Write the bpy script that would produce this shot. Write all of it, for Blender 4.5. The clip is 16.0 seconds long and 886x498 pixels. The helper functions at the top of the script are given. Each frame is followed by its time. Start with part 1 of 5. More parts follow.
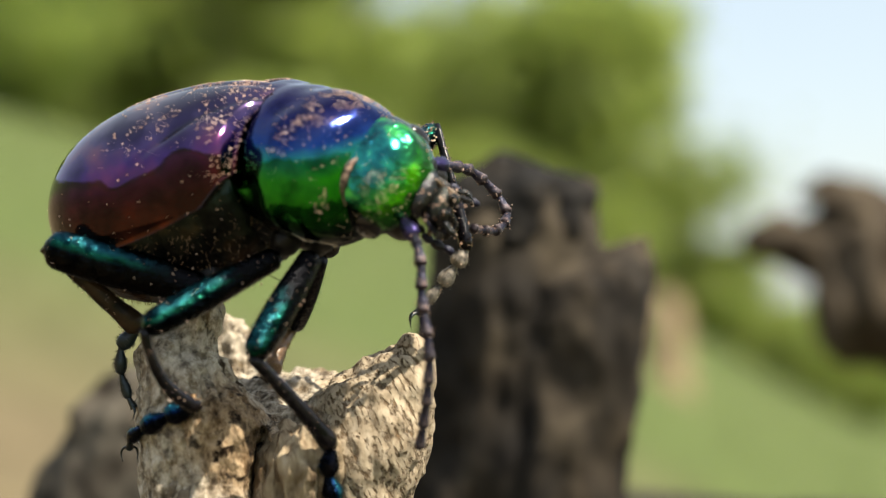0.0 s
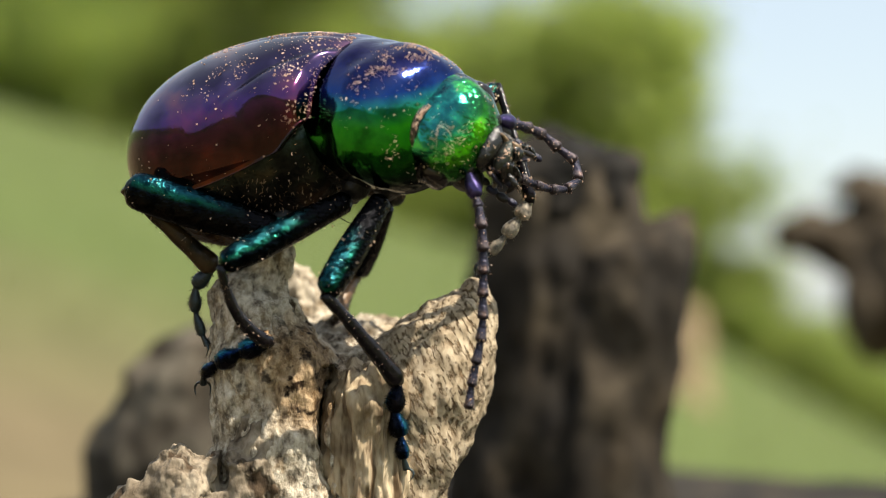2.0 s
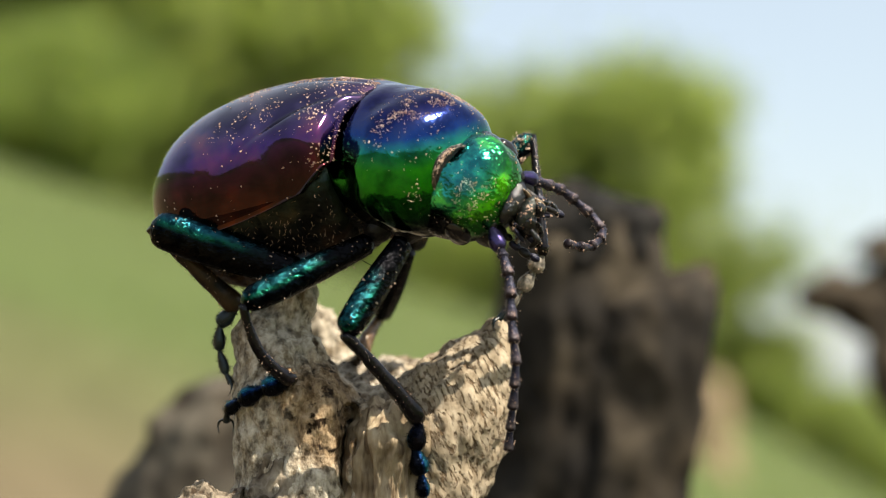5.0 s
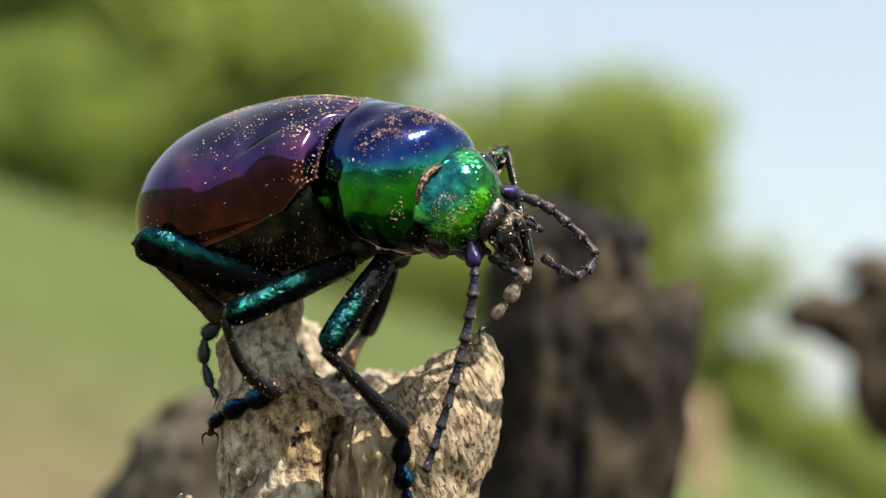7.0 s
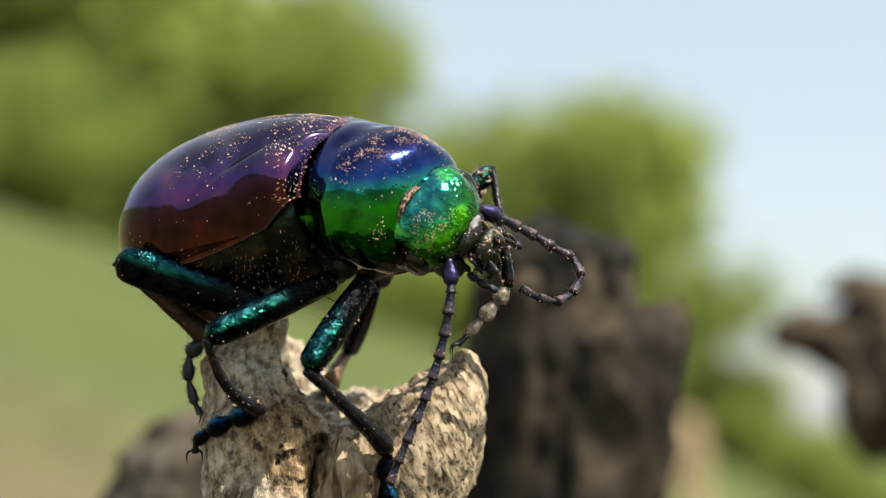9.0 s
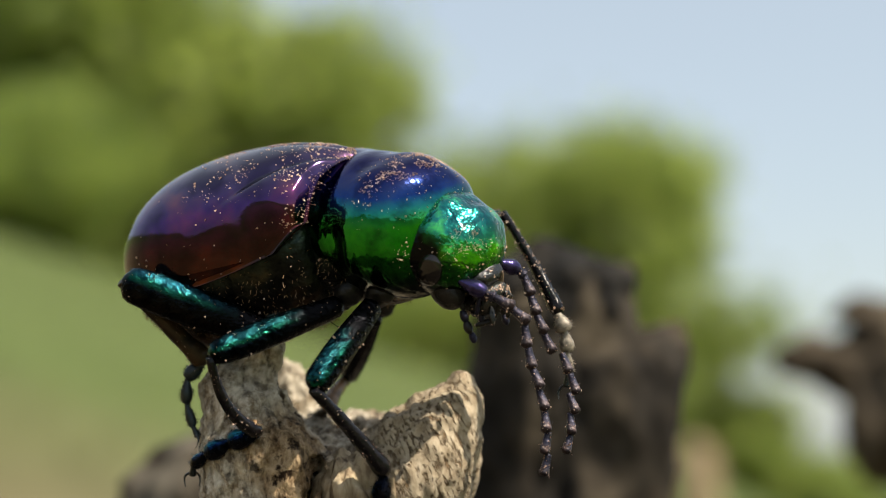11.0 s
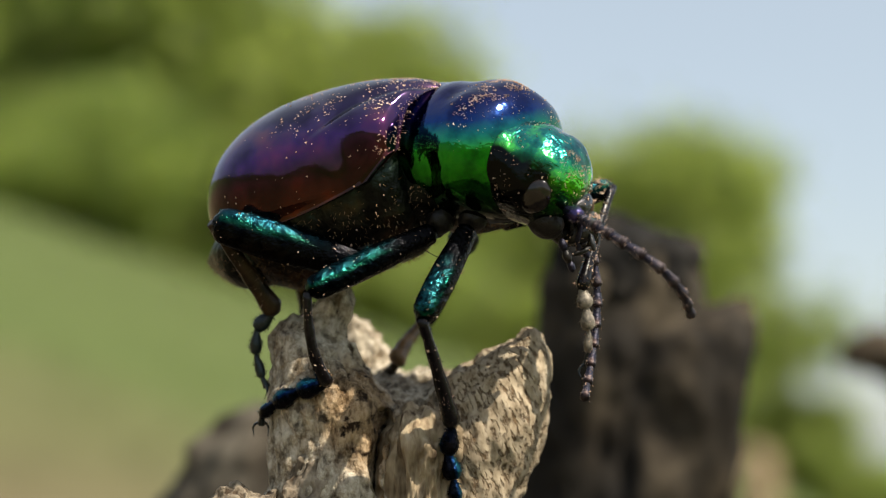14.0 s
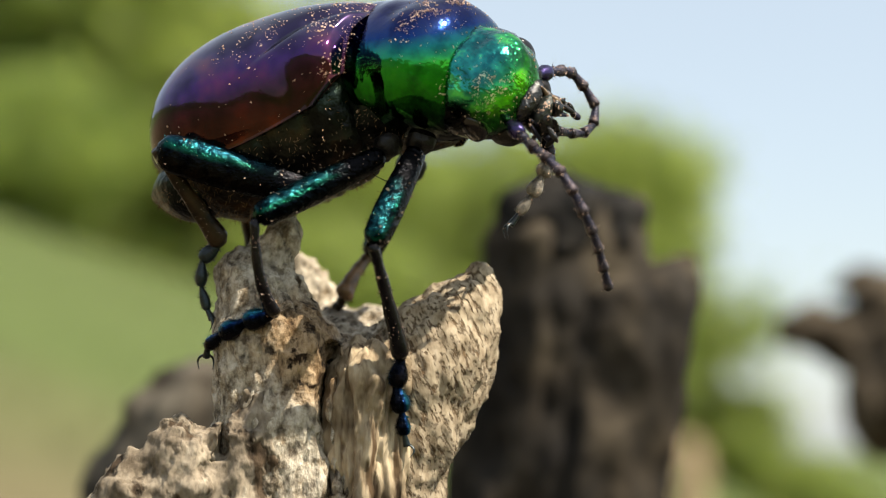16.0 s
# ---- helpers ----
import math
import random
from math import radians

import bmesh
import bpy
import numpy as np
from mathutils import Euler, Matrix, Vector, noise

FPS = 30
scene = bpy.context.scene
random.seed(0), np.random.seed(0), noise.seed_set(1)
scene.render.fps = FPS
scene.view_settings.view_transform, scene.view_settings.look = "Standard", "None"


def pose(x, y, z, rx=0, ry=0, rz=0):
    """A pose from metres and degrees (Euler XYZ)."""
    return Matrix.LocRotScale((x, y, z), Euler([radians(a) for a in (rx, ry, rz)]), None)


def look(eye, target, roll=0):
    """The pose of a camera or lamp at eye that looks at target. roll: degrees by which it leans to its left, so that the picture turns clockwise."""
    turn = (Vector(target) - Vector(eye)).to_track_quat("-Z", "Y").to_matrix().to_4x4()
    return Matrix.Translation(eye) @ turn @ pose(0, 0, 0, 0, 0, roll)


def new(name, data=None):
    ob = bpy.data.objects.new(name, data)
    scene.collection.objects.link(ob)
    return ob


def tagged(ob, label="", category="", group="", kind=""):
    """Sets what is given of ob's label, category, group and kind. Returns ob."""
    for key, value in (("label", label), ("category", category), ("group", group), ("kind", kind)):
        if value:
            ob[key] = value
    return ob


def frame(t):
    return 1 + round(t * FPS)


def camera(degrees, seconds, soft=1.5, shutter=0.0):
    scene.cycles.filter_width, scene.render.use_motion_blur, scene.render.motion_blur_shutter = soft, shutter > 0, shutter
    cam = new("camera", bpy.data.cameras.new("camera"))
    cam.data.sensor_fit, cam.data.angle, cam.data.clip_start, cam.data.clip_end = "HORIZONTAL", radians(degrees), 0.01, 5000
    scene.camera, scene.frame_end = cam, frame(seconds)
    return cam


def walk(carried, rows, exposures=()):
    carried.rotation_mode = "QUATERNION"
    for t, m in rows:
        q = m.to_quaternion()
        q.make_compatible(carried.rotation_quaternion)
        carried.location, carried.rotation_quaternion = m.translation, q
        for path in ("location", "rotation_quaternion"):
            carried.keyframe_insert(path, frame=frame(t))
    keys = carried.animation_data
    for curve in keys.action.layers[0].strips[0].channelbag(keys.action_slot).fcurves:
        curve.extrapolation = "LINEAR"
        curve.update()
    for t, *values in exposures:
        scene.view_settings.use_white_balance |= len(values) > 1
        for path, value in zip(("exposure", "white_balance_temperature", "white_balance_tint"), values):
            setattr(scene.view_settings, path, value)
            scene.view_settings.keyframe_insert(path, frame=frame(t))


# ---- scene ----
cam = camera(28, 16.0, soft=1.15)
PATH = [
    (0, (0.00153, -0.05988, 0.44796), (0.00257, 0.00308, 0.45007), -1.34),
    (0.5, (0.00124, -0.06059, 0.44741), (0.00226, 0.00236, 0.44950), -0.98),
    (1, (0.00115, -0.06117, 0.44712), (0.00235, 0.00178, 0.44940), -1.02),
    (1.5, (0.00104, -0.06145, 0.44680), (0.00235, 0.00148, 0.44949), -0.89),
    (2, (-0.00008, -0.06210, 0.44576), (0.00025, 0.00085, 0.44814), -0.55),
    (2.5, (0.00027, -0.06295, 0.44570), (-0.00044, -0.00007, 0.44953), -0.55),
    (3, (0.00020, -0.06286, 0.44568), (-0.00066, -0.00001, 0.44995), -0.28),
    (5.5, (-0.00000, -0.06264, 0.44458), (-0.00044, 0.00016, 0.44949), -0.18),
    (6, (-0.00007, -0.06244, 0.44475), (-0.00028, 0.00036, 0.44967), 0.17),
    (6.5, (-0.00007, -0.06255, 0.44446), (-0.00017, 0.00022, 0.44976), 0.05),
    (7, (0.00000, -0.06273, 0.44451), (0.00000, 0.00003, 0.45000), 0.00),
    (7.5, (0.00010, -0.06277, 0.44437), (0.00012, -0.00003, 0.45004), -0.08),
    (8, (0.00025, -0.06281, 0.44431), (0.00034, -0.00010, 0.45034), -0.18),
    (8.5, (0.00028, -0.06303, 0.44443), (0.00048, -0.00032, 0.45049), -0.05),
    (9, (0.00022, -0.06288, 0.44439), (0.00057, -0.00019, 0.45060), -0.10),
    (11.5, (0.00081, -0.06374, 0.44385), (0.00049, -0.00117, 0.45114), -0.70),
    (12, (0.00010, -0.06407, 0.44237), (-0.00201, -0.00141, 0.44859), 0.18),
    (12.5, (0.00036, -0.06406, 0.44261), (-0.00222, -0.00141, 0.44876), 0.39),
    (13, (0.00058, -0.06450, 0.44199), (-0.00216, -0.00188, 0.44834), 0.43),
    (13.5, (0.00002, -0.06382, 0.44189), (-0.00257, -0.00115, 0.44778), 0.87),
    (14, (0.00041, -0.06317, 0.44252), (-0.00176, -0.00062, 0.44970), 0.77),
    (14.5, (0.00028, -0.06222, 0.44155), (-0.00094, 0.00035, 0.44876), 0.72),
    (15, (0.00025, -0.06199, 0.44145), (-0.00007, 0.00062, 0.44846), 0.77),
    (15.5, (-0.00015, -0.06214, 0.44123), (0.00009, 0.00051, 0.44782), 0.86),
    (16, (-0.00014, -0.06206, 0.44052), (0.00003, 0.00056, 0.44741), 1.00),
]
EXPOSURE = 0.75
walk(cam, [(t, look(eye, target, roll)) for t, eye, target, roll in PATH],
     [(t, EXPOSURE + d, 7150, 8) for t, d in ((0, 0.14), (2, 0.1), (9, 0.05), (11.5, -0.2), (15, -0.2), (15.5, -0.02), (16, 0.06))])
cam.data.dof.use_dof = True
cam.data.dof.focus_distance = 0.062
cam.data.dof.aperture_fstop = 43.0

# ---- world, sun, exposure ----
SUN = Vector((0.55, -0.33, 0.88)).normalized()
world = bpy.data.worlds.new("sky")
scene.world = world
world.use_nodes = True
wn = world.node_tree
sky = wn.nodes.new("ShaderNodeTexSky")
sky.sky_type = "NISHITA"
sky.sun_disc = False
sky.sun_elevation = math.asin(SUN.z)
sky.sun_rotation = math.atan2(SUN.x, SUN.y)
sky.dust_density = 1.3
veil = wn.nodes.new("ShaderNodeMix")
veil.data_type = "RGBA"
veil.inputs[0].default_value = 0.62
wn.links.new(sky.outputs[0], veil.inputs[6])
veil.inputs[7].default_value = (2.72, 3.12, 3.66, 1)  # thin white summer haze
wn.links.new(veil.outputs[2], wn.nodes["Background"].inputs[0])
wn.nodes["Background"].inputs[1].default_value = 0.142
sun = new("sun", bpy.data.lights.new("sun", "SUN"))
sun.data.energy, sun.data.angle, sun.data.color = 4.7, radians(0.6), (1.0, 0.95, 0.87)
sun.matrix_world = look(SUN * 5, (0, 0, 0))

# ---- units: the small things are built in millimetres about a point H0 above the ground ----
MM = 0.001
H0 = 0.45


TILT = Matrix.Translation((0, 0, H0)) @ pose(0, 0, 0, 5) @ Matrix.Translation((0, 0, -H0))


def mm(x, y, z):
    return Vector((x * MM, y * MM, H0 + z * MM))


# ---- materials ----
def node_mat(name, rough=0.6, metal=0.0, spec=0.5):
    m = bpy.data.materials.new(name)
    m.use_nodes = True
    b = m.node_tree.nodes["Principled BSDF"]
    b.inputs["Roughness"].default_value = rough
    b.inputs["Metallic"].default_value = metal
    b.inputs["Specular IOR Level"].default_value = spec
    return m, m.node_tree, b


def coords(nt, scale=(1, 1, 1), kind="Object"):
    c, v = nt.nodes.new("ShaderNodeTexCoord"), nt.nodes.new("ShaderNodeMapping")
    v.inputs["Scale"].default_value = scale
    nt.links.new(c.outputs[kind], v.inputs[0])
    return v.outputs[0]


def noise_tex(nt, vec, scale, detail=4.0, rough=0.6, kind="noise"):
    if kind == "voronoi":
        n = nt.nodes.new("ShaderNodeTexVoronoi")
    else:
        n = nt.nodes.new("ShaderNodeTexNoise")
        n.inputs["Detail"].default_value = detail
        n.inputs["Roughness"].default_value = rough
    n.inputs["Scale"].default_value = scale
    nt.links.new(vec, n.inputs["Vector"])
    return n.outputs[0]


def ramp(nt, fac, stops):
    r = nt.nodes.new("ShaderNodeValToRGB")
    e = r.color_ramp.elements
    while len(e) < len(stops):
        e.new(0.5)
    for k, (p, c) in zip(e, stops):
        k.position, k.color = p, (*c, 1)
    nt.links.new(fac, r.inputs[0])
    return r.outputs[0]


def mix(nt, fac, a, b, how="MIX"):
    n = nt.nodes.new("ShaderNodeMix")
    n.data_type, n.blend_type = "RGBA", how
    for sock, v in ((n.inputs[0], fac), (n.inputs[6], a), (n.inputs[7], b)):
        if isinstance(v, (int, float)):
            sock.default_value = v
        elif isinstance(v, tuple):
            sock.default_value = (*v, 1)
        else:
            nt.links.new(v, sock)
    return n.outputs[2]


def bump(nt, b, height, strength, dist):
    n = nt.nodes.new("ShaderNodeBump")
    n.inputs["Strength"].default_value, n.inputs["Distance"].default_value = strength, dist
    nt.links.new(height, n.inputs["Height"])
    nt.links.new(n.outputs[0], b.inputs["Normal"])


def wood_mat(name, dark, mid, light, stretch=0.25, cell=2600.0, relief=0.00012, blot=320):
    """Weathered wood: pale fibres, dark pits, stains at two scales."""
    m, nt, b = node_mat(name, 0.85, 0.0, 0.25)
    v = coords(nt, (1, 1, stretch))
    fine, big = noise_tex(nt, v, cell, 6), noise_tex(nt, coords(nt), blot, 4)
    pits = noise_tex(nt, v, cell * 0.55, 3, 0.5)
    base = ramp(nt, fine, ((0.3, dark), (0.5, mid), (0.72, light)))
    stain = ramp(nt, big, ((0.38, (0.35, 0.32, 0.29)), (0.6, (1, 1, 1))))
    hole = ramp(nt, pits, ((0.34, (0.25, 0.2, 0.16)), (0.44, (1, 1, 1))))
    col = mix(nt, 1.0, mix(nt, 1.0, base, stain, "MULTIPLY"), hole, "MULTIPLY")
    nt.links.new(col, b.inputs["Base Color"])
    bump(nt, b, mix(nt, 0.5, fine, hole), 0.8, relief)
    return m


def shell_mat(name, stops, low, high, axis=2, rough=0.16, grain=5000.0, relief=0.00002, wobble=0.0003, metal=1.0, coat=0.0, mottle=0.0, dim=0.55, patch_scale=480, along=None, cheeks=None):
    """Metallic cuticle whose colour changes along one axis of the piece; some ramps hold painted sheen."""
    m, nt, b = node_mat(name, rough, metal)
    b.inputs["Coat Weight"].default_value, b.inputs["Coat Roughness"].default_value = coat, 0.06
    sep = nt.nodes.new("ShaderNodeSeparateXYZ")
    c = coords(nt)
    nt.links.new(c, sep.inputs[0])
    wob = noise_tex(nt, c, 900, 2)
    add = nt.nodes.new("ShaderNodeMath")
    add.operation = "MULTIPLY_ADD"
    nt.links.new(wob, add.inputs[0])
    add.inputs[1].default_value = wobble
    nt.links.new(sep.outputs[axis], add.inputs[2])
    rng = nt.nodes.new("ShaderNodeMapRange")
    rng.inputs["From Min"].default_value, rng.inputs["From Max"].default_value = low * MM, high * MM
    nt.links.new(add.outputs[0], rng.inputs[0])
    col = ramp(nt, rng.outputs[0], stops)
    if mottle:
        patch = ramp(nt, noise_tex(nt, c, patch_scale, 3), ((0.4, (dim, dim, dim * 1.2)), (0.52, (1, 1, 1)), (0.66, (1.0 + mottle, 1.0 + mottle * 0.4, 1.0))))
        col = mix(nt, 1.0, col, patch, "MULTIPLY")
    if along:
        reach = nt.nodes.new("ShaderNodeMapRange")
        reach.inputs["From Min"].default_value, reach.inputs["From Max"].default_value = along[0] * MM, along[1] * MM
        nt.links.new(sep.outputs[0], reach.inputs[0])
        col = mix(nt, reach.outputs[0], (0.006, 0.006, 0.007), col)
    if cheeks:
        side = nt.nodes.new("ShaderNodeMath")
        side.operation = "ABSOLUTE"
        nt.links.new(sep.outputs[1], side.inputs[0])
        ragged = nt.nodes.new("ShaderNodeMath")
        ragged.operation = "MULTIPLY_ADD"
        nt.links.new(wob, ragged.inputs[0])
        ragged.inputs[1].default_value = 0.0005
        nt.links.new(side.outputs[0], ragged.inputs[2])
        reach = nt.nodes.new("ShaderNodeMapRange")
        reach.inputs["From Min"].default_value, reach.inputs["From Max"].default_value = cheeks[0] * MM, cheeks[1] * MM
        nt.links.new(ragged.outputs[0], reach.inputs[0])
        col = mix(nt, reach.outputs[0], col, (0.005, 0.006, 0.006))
    nt.links.new(col, b.inputs["Base Color"])
    fine = noise_tex(nt, c, grain, 3)
    bump(nt, b, fine, 0.5, relief)
    rr = ramp(nt, noise_tex(nt, c, 1500, 4), ((0.45, (rough,) * 3), (0.75, (rough + 0.1,) * 3)))
    nt.links.new(rr, b.inputs["Roughness"])
    return m


def plain_mat(name, a, b_, scale, rough=0.6, metal=0.0, relief=0.0):
    m, nt, b = node_mat(name, rough, metal)
    n = noise_tex(nt, coords(nt), scale, 5)
    nt.links.new(ramp(nt, n, ((0.35, a), (0.65, b_))), b.inputs["Base Color"])
    if relief:
        bump(nt, b, n, 0.6, relief)
    return m


WOOD_GREY = wood_mat("weathered_grey_wood", (0.1, 0.08, 0.055), (0.35, 0.285, 0.21), (0.52, 0.445, 0.34), 0.5, 2600, 0.0003)
WOOD_TAN = wood_mat("tan_wood_fibre", (0.17, 0.11, 0.065), (0.42, 0.325, 0.21), (0.6, 0.49, 0.34), 0.12)


def fork_mat():
    """Smooth grey wood on one side, tan bark with dark slanting dashes on the other."""
    m, nt, b = node_mat("forked_grey_and_tan_wood", 0.85, 0.0, 0.2)
    c = coords(nt)
    sep = nt.nodes.new("ShaderNodeSeparateXYZ")
    nt.links.new(c, sep.inputs[0])
    edge = nt.nodes.new("ShaderNodeMath")
    edge.operation = "MULTIPLY_ADD"
    nt.links.new(noise_tex(nt, c, 600, 5), edge.inputs[0])
    edge.inputs[1].default_value = 0.0022
    nt.links.new(sep.outputs[0], edge.inputs[2])
    side = nt.nodes.new("ShaderNodeMapRange")
    side.inputs["From Min"].default_value, side.inputs["From Max"].default_value = -0.0012, -0.0004
    nt.links.new(edge.outputs[0], side.inputs[0])
    fine = noise_tex(nt, coords(nt, (1, 1, 0.6)), 3000, 6)
    grey = ramp(nt, fine, ((0.34, (0.12, 0.095, 0.07)), (0.5, (0.49, 0.42, 0.325)), (0.66, (0.7, 0.62, 0.5))))
    blot = ramp(nt, noise_tex(nt, c, 1200, 8, 0.78), ((0.4, (0.42, 0.36, 0.29)), (0.53, (1, 1, 1))))
    grey = mix(nt, 1.0, grey, blot, "MULTIPLY")
    pits = ramp(nt, noise_tex(nt, c, 2100, 3, 0.55), ((0.34, (0.12, 0.09, 0.065)), (0.43, (1, 1, 1))))
    cluster = ramp(nt, noise_tex(nt, c, 260, 2), ((0.42, (0, 0, 0)), (0.6, (1, 1, 1))))
    grey = mix(nt, cluster, grey, mix(nt, 1.0, grey, pits, "MULTIPLY"))
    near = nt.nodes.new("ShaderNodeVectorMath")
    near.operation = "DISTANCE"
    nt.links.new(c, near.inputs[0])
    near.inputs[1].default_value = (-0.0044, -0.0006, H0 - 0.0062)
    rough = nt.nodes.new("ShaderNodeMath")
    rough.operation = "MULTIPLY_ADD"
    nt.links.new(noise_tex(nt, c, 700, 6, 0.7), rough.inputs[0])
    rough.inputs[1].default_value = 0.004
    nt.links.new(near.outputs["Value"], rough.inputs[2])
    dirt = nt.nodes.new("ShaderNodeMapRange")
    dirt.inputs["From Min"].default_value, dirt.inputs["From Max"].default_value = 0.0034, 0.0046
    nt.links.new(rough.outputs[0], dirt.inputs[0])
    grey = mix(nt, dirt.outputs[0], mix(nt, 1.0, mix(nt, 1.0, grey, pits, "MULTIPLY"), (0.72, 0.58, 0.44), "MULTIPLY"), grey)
    tan = ramp(nt, fine, ((0.3, (0.22, 0.16, 0.1)), (0.5, (0.38, 0.3, 0.205)), (0.7, (0.5, 0.41, 0.3))))
    turn = nt.nodes.new("ShaderNodeMapping")
    turn.inputs["Rotation"].default_value = (0, radians(-64), 0)
    nt.links.new(c, turn.inputs[0])
    squeeze = nt.nodes.new("ShaderNodeMapping")
    squeeze.inputs["Scale"].default_value = (0.28, 0.7, 1.0)
    nt.links.new(turn.outputs[0], squeeze.inputs[0])
    dash = noise_tex(nt, squeeze.outputs[0], 7500, 4, 0.65)
    dark = ramp(nt, dash, ((0.36, (0.42, 0.34, 0.27)), (0.48, (1, 1, 1))))
    tan = mix(nt, 1.0, tan, dark, "MULTIPLY")
    nt.links.new(mix(nt, side.outputs[0], grey, tan), b.inputs["Base Color"])
    bump(nt, b, mix(nt, side.outputs[0], fine, mix(nt, 0.75, fine, dark)), 1.0, 0.00026)
    return m


WOOD_FORK = fork_mat()
WOOD_DARK = wood_mat("charred_wood", (0.008, 0.006, 0.0045), (0.032, 0.025, 0.017), (0.105, 0.081, 0.053), 0.6, 330, 0.0006, 170)
WOOD_CHAR = wood_mat("black_charred_tip", (0.003, 0.003, 0.003), (0.012, 0.01, 0.008), (0.05, 0.04, 0.03), 0.4, 420, 0.0005)
WOOD_PALE = wood_mat("pale_dry_wood", (0.28, 0.2, 0.12), (0.47, 0.35, 0.22), (0.6, 0.46, 0.31), 0.2, 700, 0.0003)
# the pale upper stops paint the sky's grey sheen on the back
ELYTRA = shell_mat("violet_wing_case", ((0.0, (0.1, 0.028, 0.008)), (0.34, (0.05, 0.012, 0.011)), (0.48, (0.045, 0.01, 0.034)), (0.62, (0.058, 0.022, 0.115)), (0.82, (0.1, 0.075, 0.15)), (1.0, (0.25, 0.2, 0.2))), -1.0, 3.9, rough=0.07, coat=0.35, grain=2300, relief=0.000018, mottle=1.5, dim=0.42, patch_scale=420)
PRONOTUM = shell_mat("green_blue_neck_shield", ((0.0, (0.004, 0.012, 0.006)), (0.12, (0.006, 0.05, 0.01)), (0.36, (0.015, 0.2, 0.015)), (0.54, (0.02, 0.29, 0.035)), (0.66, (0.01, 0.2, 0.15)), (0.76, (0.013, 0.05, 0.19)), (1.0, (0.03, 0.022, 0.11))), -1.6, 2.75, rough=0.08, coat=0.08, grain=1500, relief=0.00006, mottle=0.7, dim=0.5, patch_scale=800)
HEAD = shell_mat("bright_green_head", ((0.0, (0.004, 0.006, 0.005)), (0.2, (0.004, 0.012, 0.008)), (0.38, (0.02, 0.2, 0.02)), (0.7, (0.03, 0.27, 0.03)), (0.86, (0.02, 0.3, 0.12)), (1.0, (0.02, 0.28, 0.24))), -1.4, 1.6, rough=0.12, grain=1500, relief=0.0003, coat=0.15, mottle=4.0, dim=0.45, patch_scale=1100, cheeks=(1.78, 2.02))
# legs and feet: sheen of the upper side painted into the top stops
LEG = shell_mat("black_leg_painted_green_sheen", ((0.0, (0.003, 0.004, 0.005)), (0.7, (0.003, 0.006, 0.009)), (0.86, (0.005, 0.075, 0.05)), (1.0, (0.01, 0.07, 0.08))), -0.45, 0.42, rough=0.2, grain=4200, relief=0.0003, mottle=0.4, dim=0.1, patch_scale=2600, along=(1.5, 2.7))
HIND = shell_mat("black_hind_leg_painted_green_sheen", ((0.0, (0.012, 0.009, 0.007)), (0.68, (0.004, 0.006, 0.008)), (0.84, (0.005, 0.07, 0.045)), (1.0, (0.008, 0.06, 0.08))), -0.7, 0.62, rough=0.22, grain=4200, relief=0.0002, mottle=0.4, dim=0.3, patch_scale=2600, along=(1.2, 3.6))
TARSUS = shell_mat("black_foot_painted_blue_sheen", ((0.0, (0.01, 0.01, 0.015)), (0.72, (0.003, 0.005, 0.01)), (0.9, (0.006, 0.03, 0.1)), (1.0, (0.01, 0.09, 0.14))), -0.3, 0.3, rough=0.26, grain=4200, relief=0.0002, mottle=0.6, dim=0.25, patch_scale=3000)
BLACK = plain_mat("black_cuticle", (0.003, 0.003, 0.003), (0.015, 0.012, 0.01), 1500, 0.38, 0.0, 0.00025)
BLACK.node_tree.nodes["Principled BSDF"].inputs["Specular IOR Level"].default_value = 0.25
FLANK = shell_mat("black_flank_with_teal_hints", ((0.0, (0.03, 0.022, 0.018)), (0.5, (0.016, 0.022, 0.018)), (1.0, (0.014, 0.04, 0.03))), -2.5, 2.0, rough=0.3, grain=1500, relief=0.0003, metal=0.85, mottle=1.6, dim=0.3, patch_scale=600)
FLANK_GREEN = plain_mat("dark_green_plate", (0.003, 0.01, 0.008), (0.008, 0.045, 0.03), 1500, 0.25, 0.85, 0.0001)
RIM = plain_mat("dark_bronze_rim", (0.012, 0.01, 0.008), (0.07, 0.05, 0.035), 2500, 0.35, 0.5, 0.0001)
TARSUS_DARK = plain_mat("dark_foot_with_teal_glints", (0.003, 0.003, 0.004), (0.012, 0.025, 0.028), 1800, 0.3, 0.3, 0.0001)
SHIN = plain_mat("dark_shin", (0.0015, 0.0015, 0.002), (0.008, 0.006, 0.007), 5200, 0.18, 0.0, 0.00003)
SHIN.node_tree.nodes["Principled BSDF"].inputs["Specular IOR Level"].default_value = 0.2
SHIN_BROWN = plain_mat("brown_translucent_shin", (0.008, 0.006, 0.004), (0.045, 0.026, 0.012), 1500, 0.3, 0.0, 0.0001)
SHIN_BROWN.node_tree.nodes["Principled BSDF"].inputs["Specular IOR Level"].default_value = 0.2
SHIN_AMBER = plain_mat("amber_brown_shin", (0.05, 0.028, 0.012), (0.2, 0.11, 0.05), 1800, 0.35, 0.0, 0.0001)
TUFT = plain_mat("golden_brown_bristles", (0.1, 0.05, 0.02), (0.3, 0.18, 0.08), 4000, 0.6)
TEAL = plain_mat("teal_plate", (0.01, 0.1, 0.08), (0.05, 0.3, 0.22), 2500, 0.2, 0.9, 0.00005)
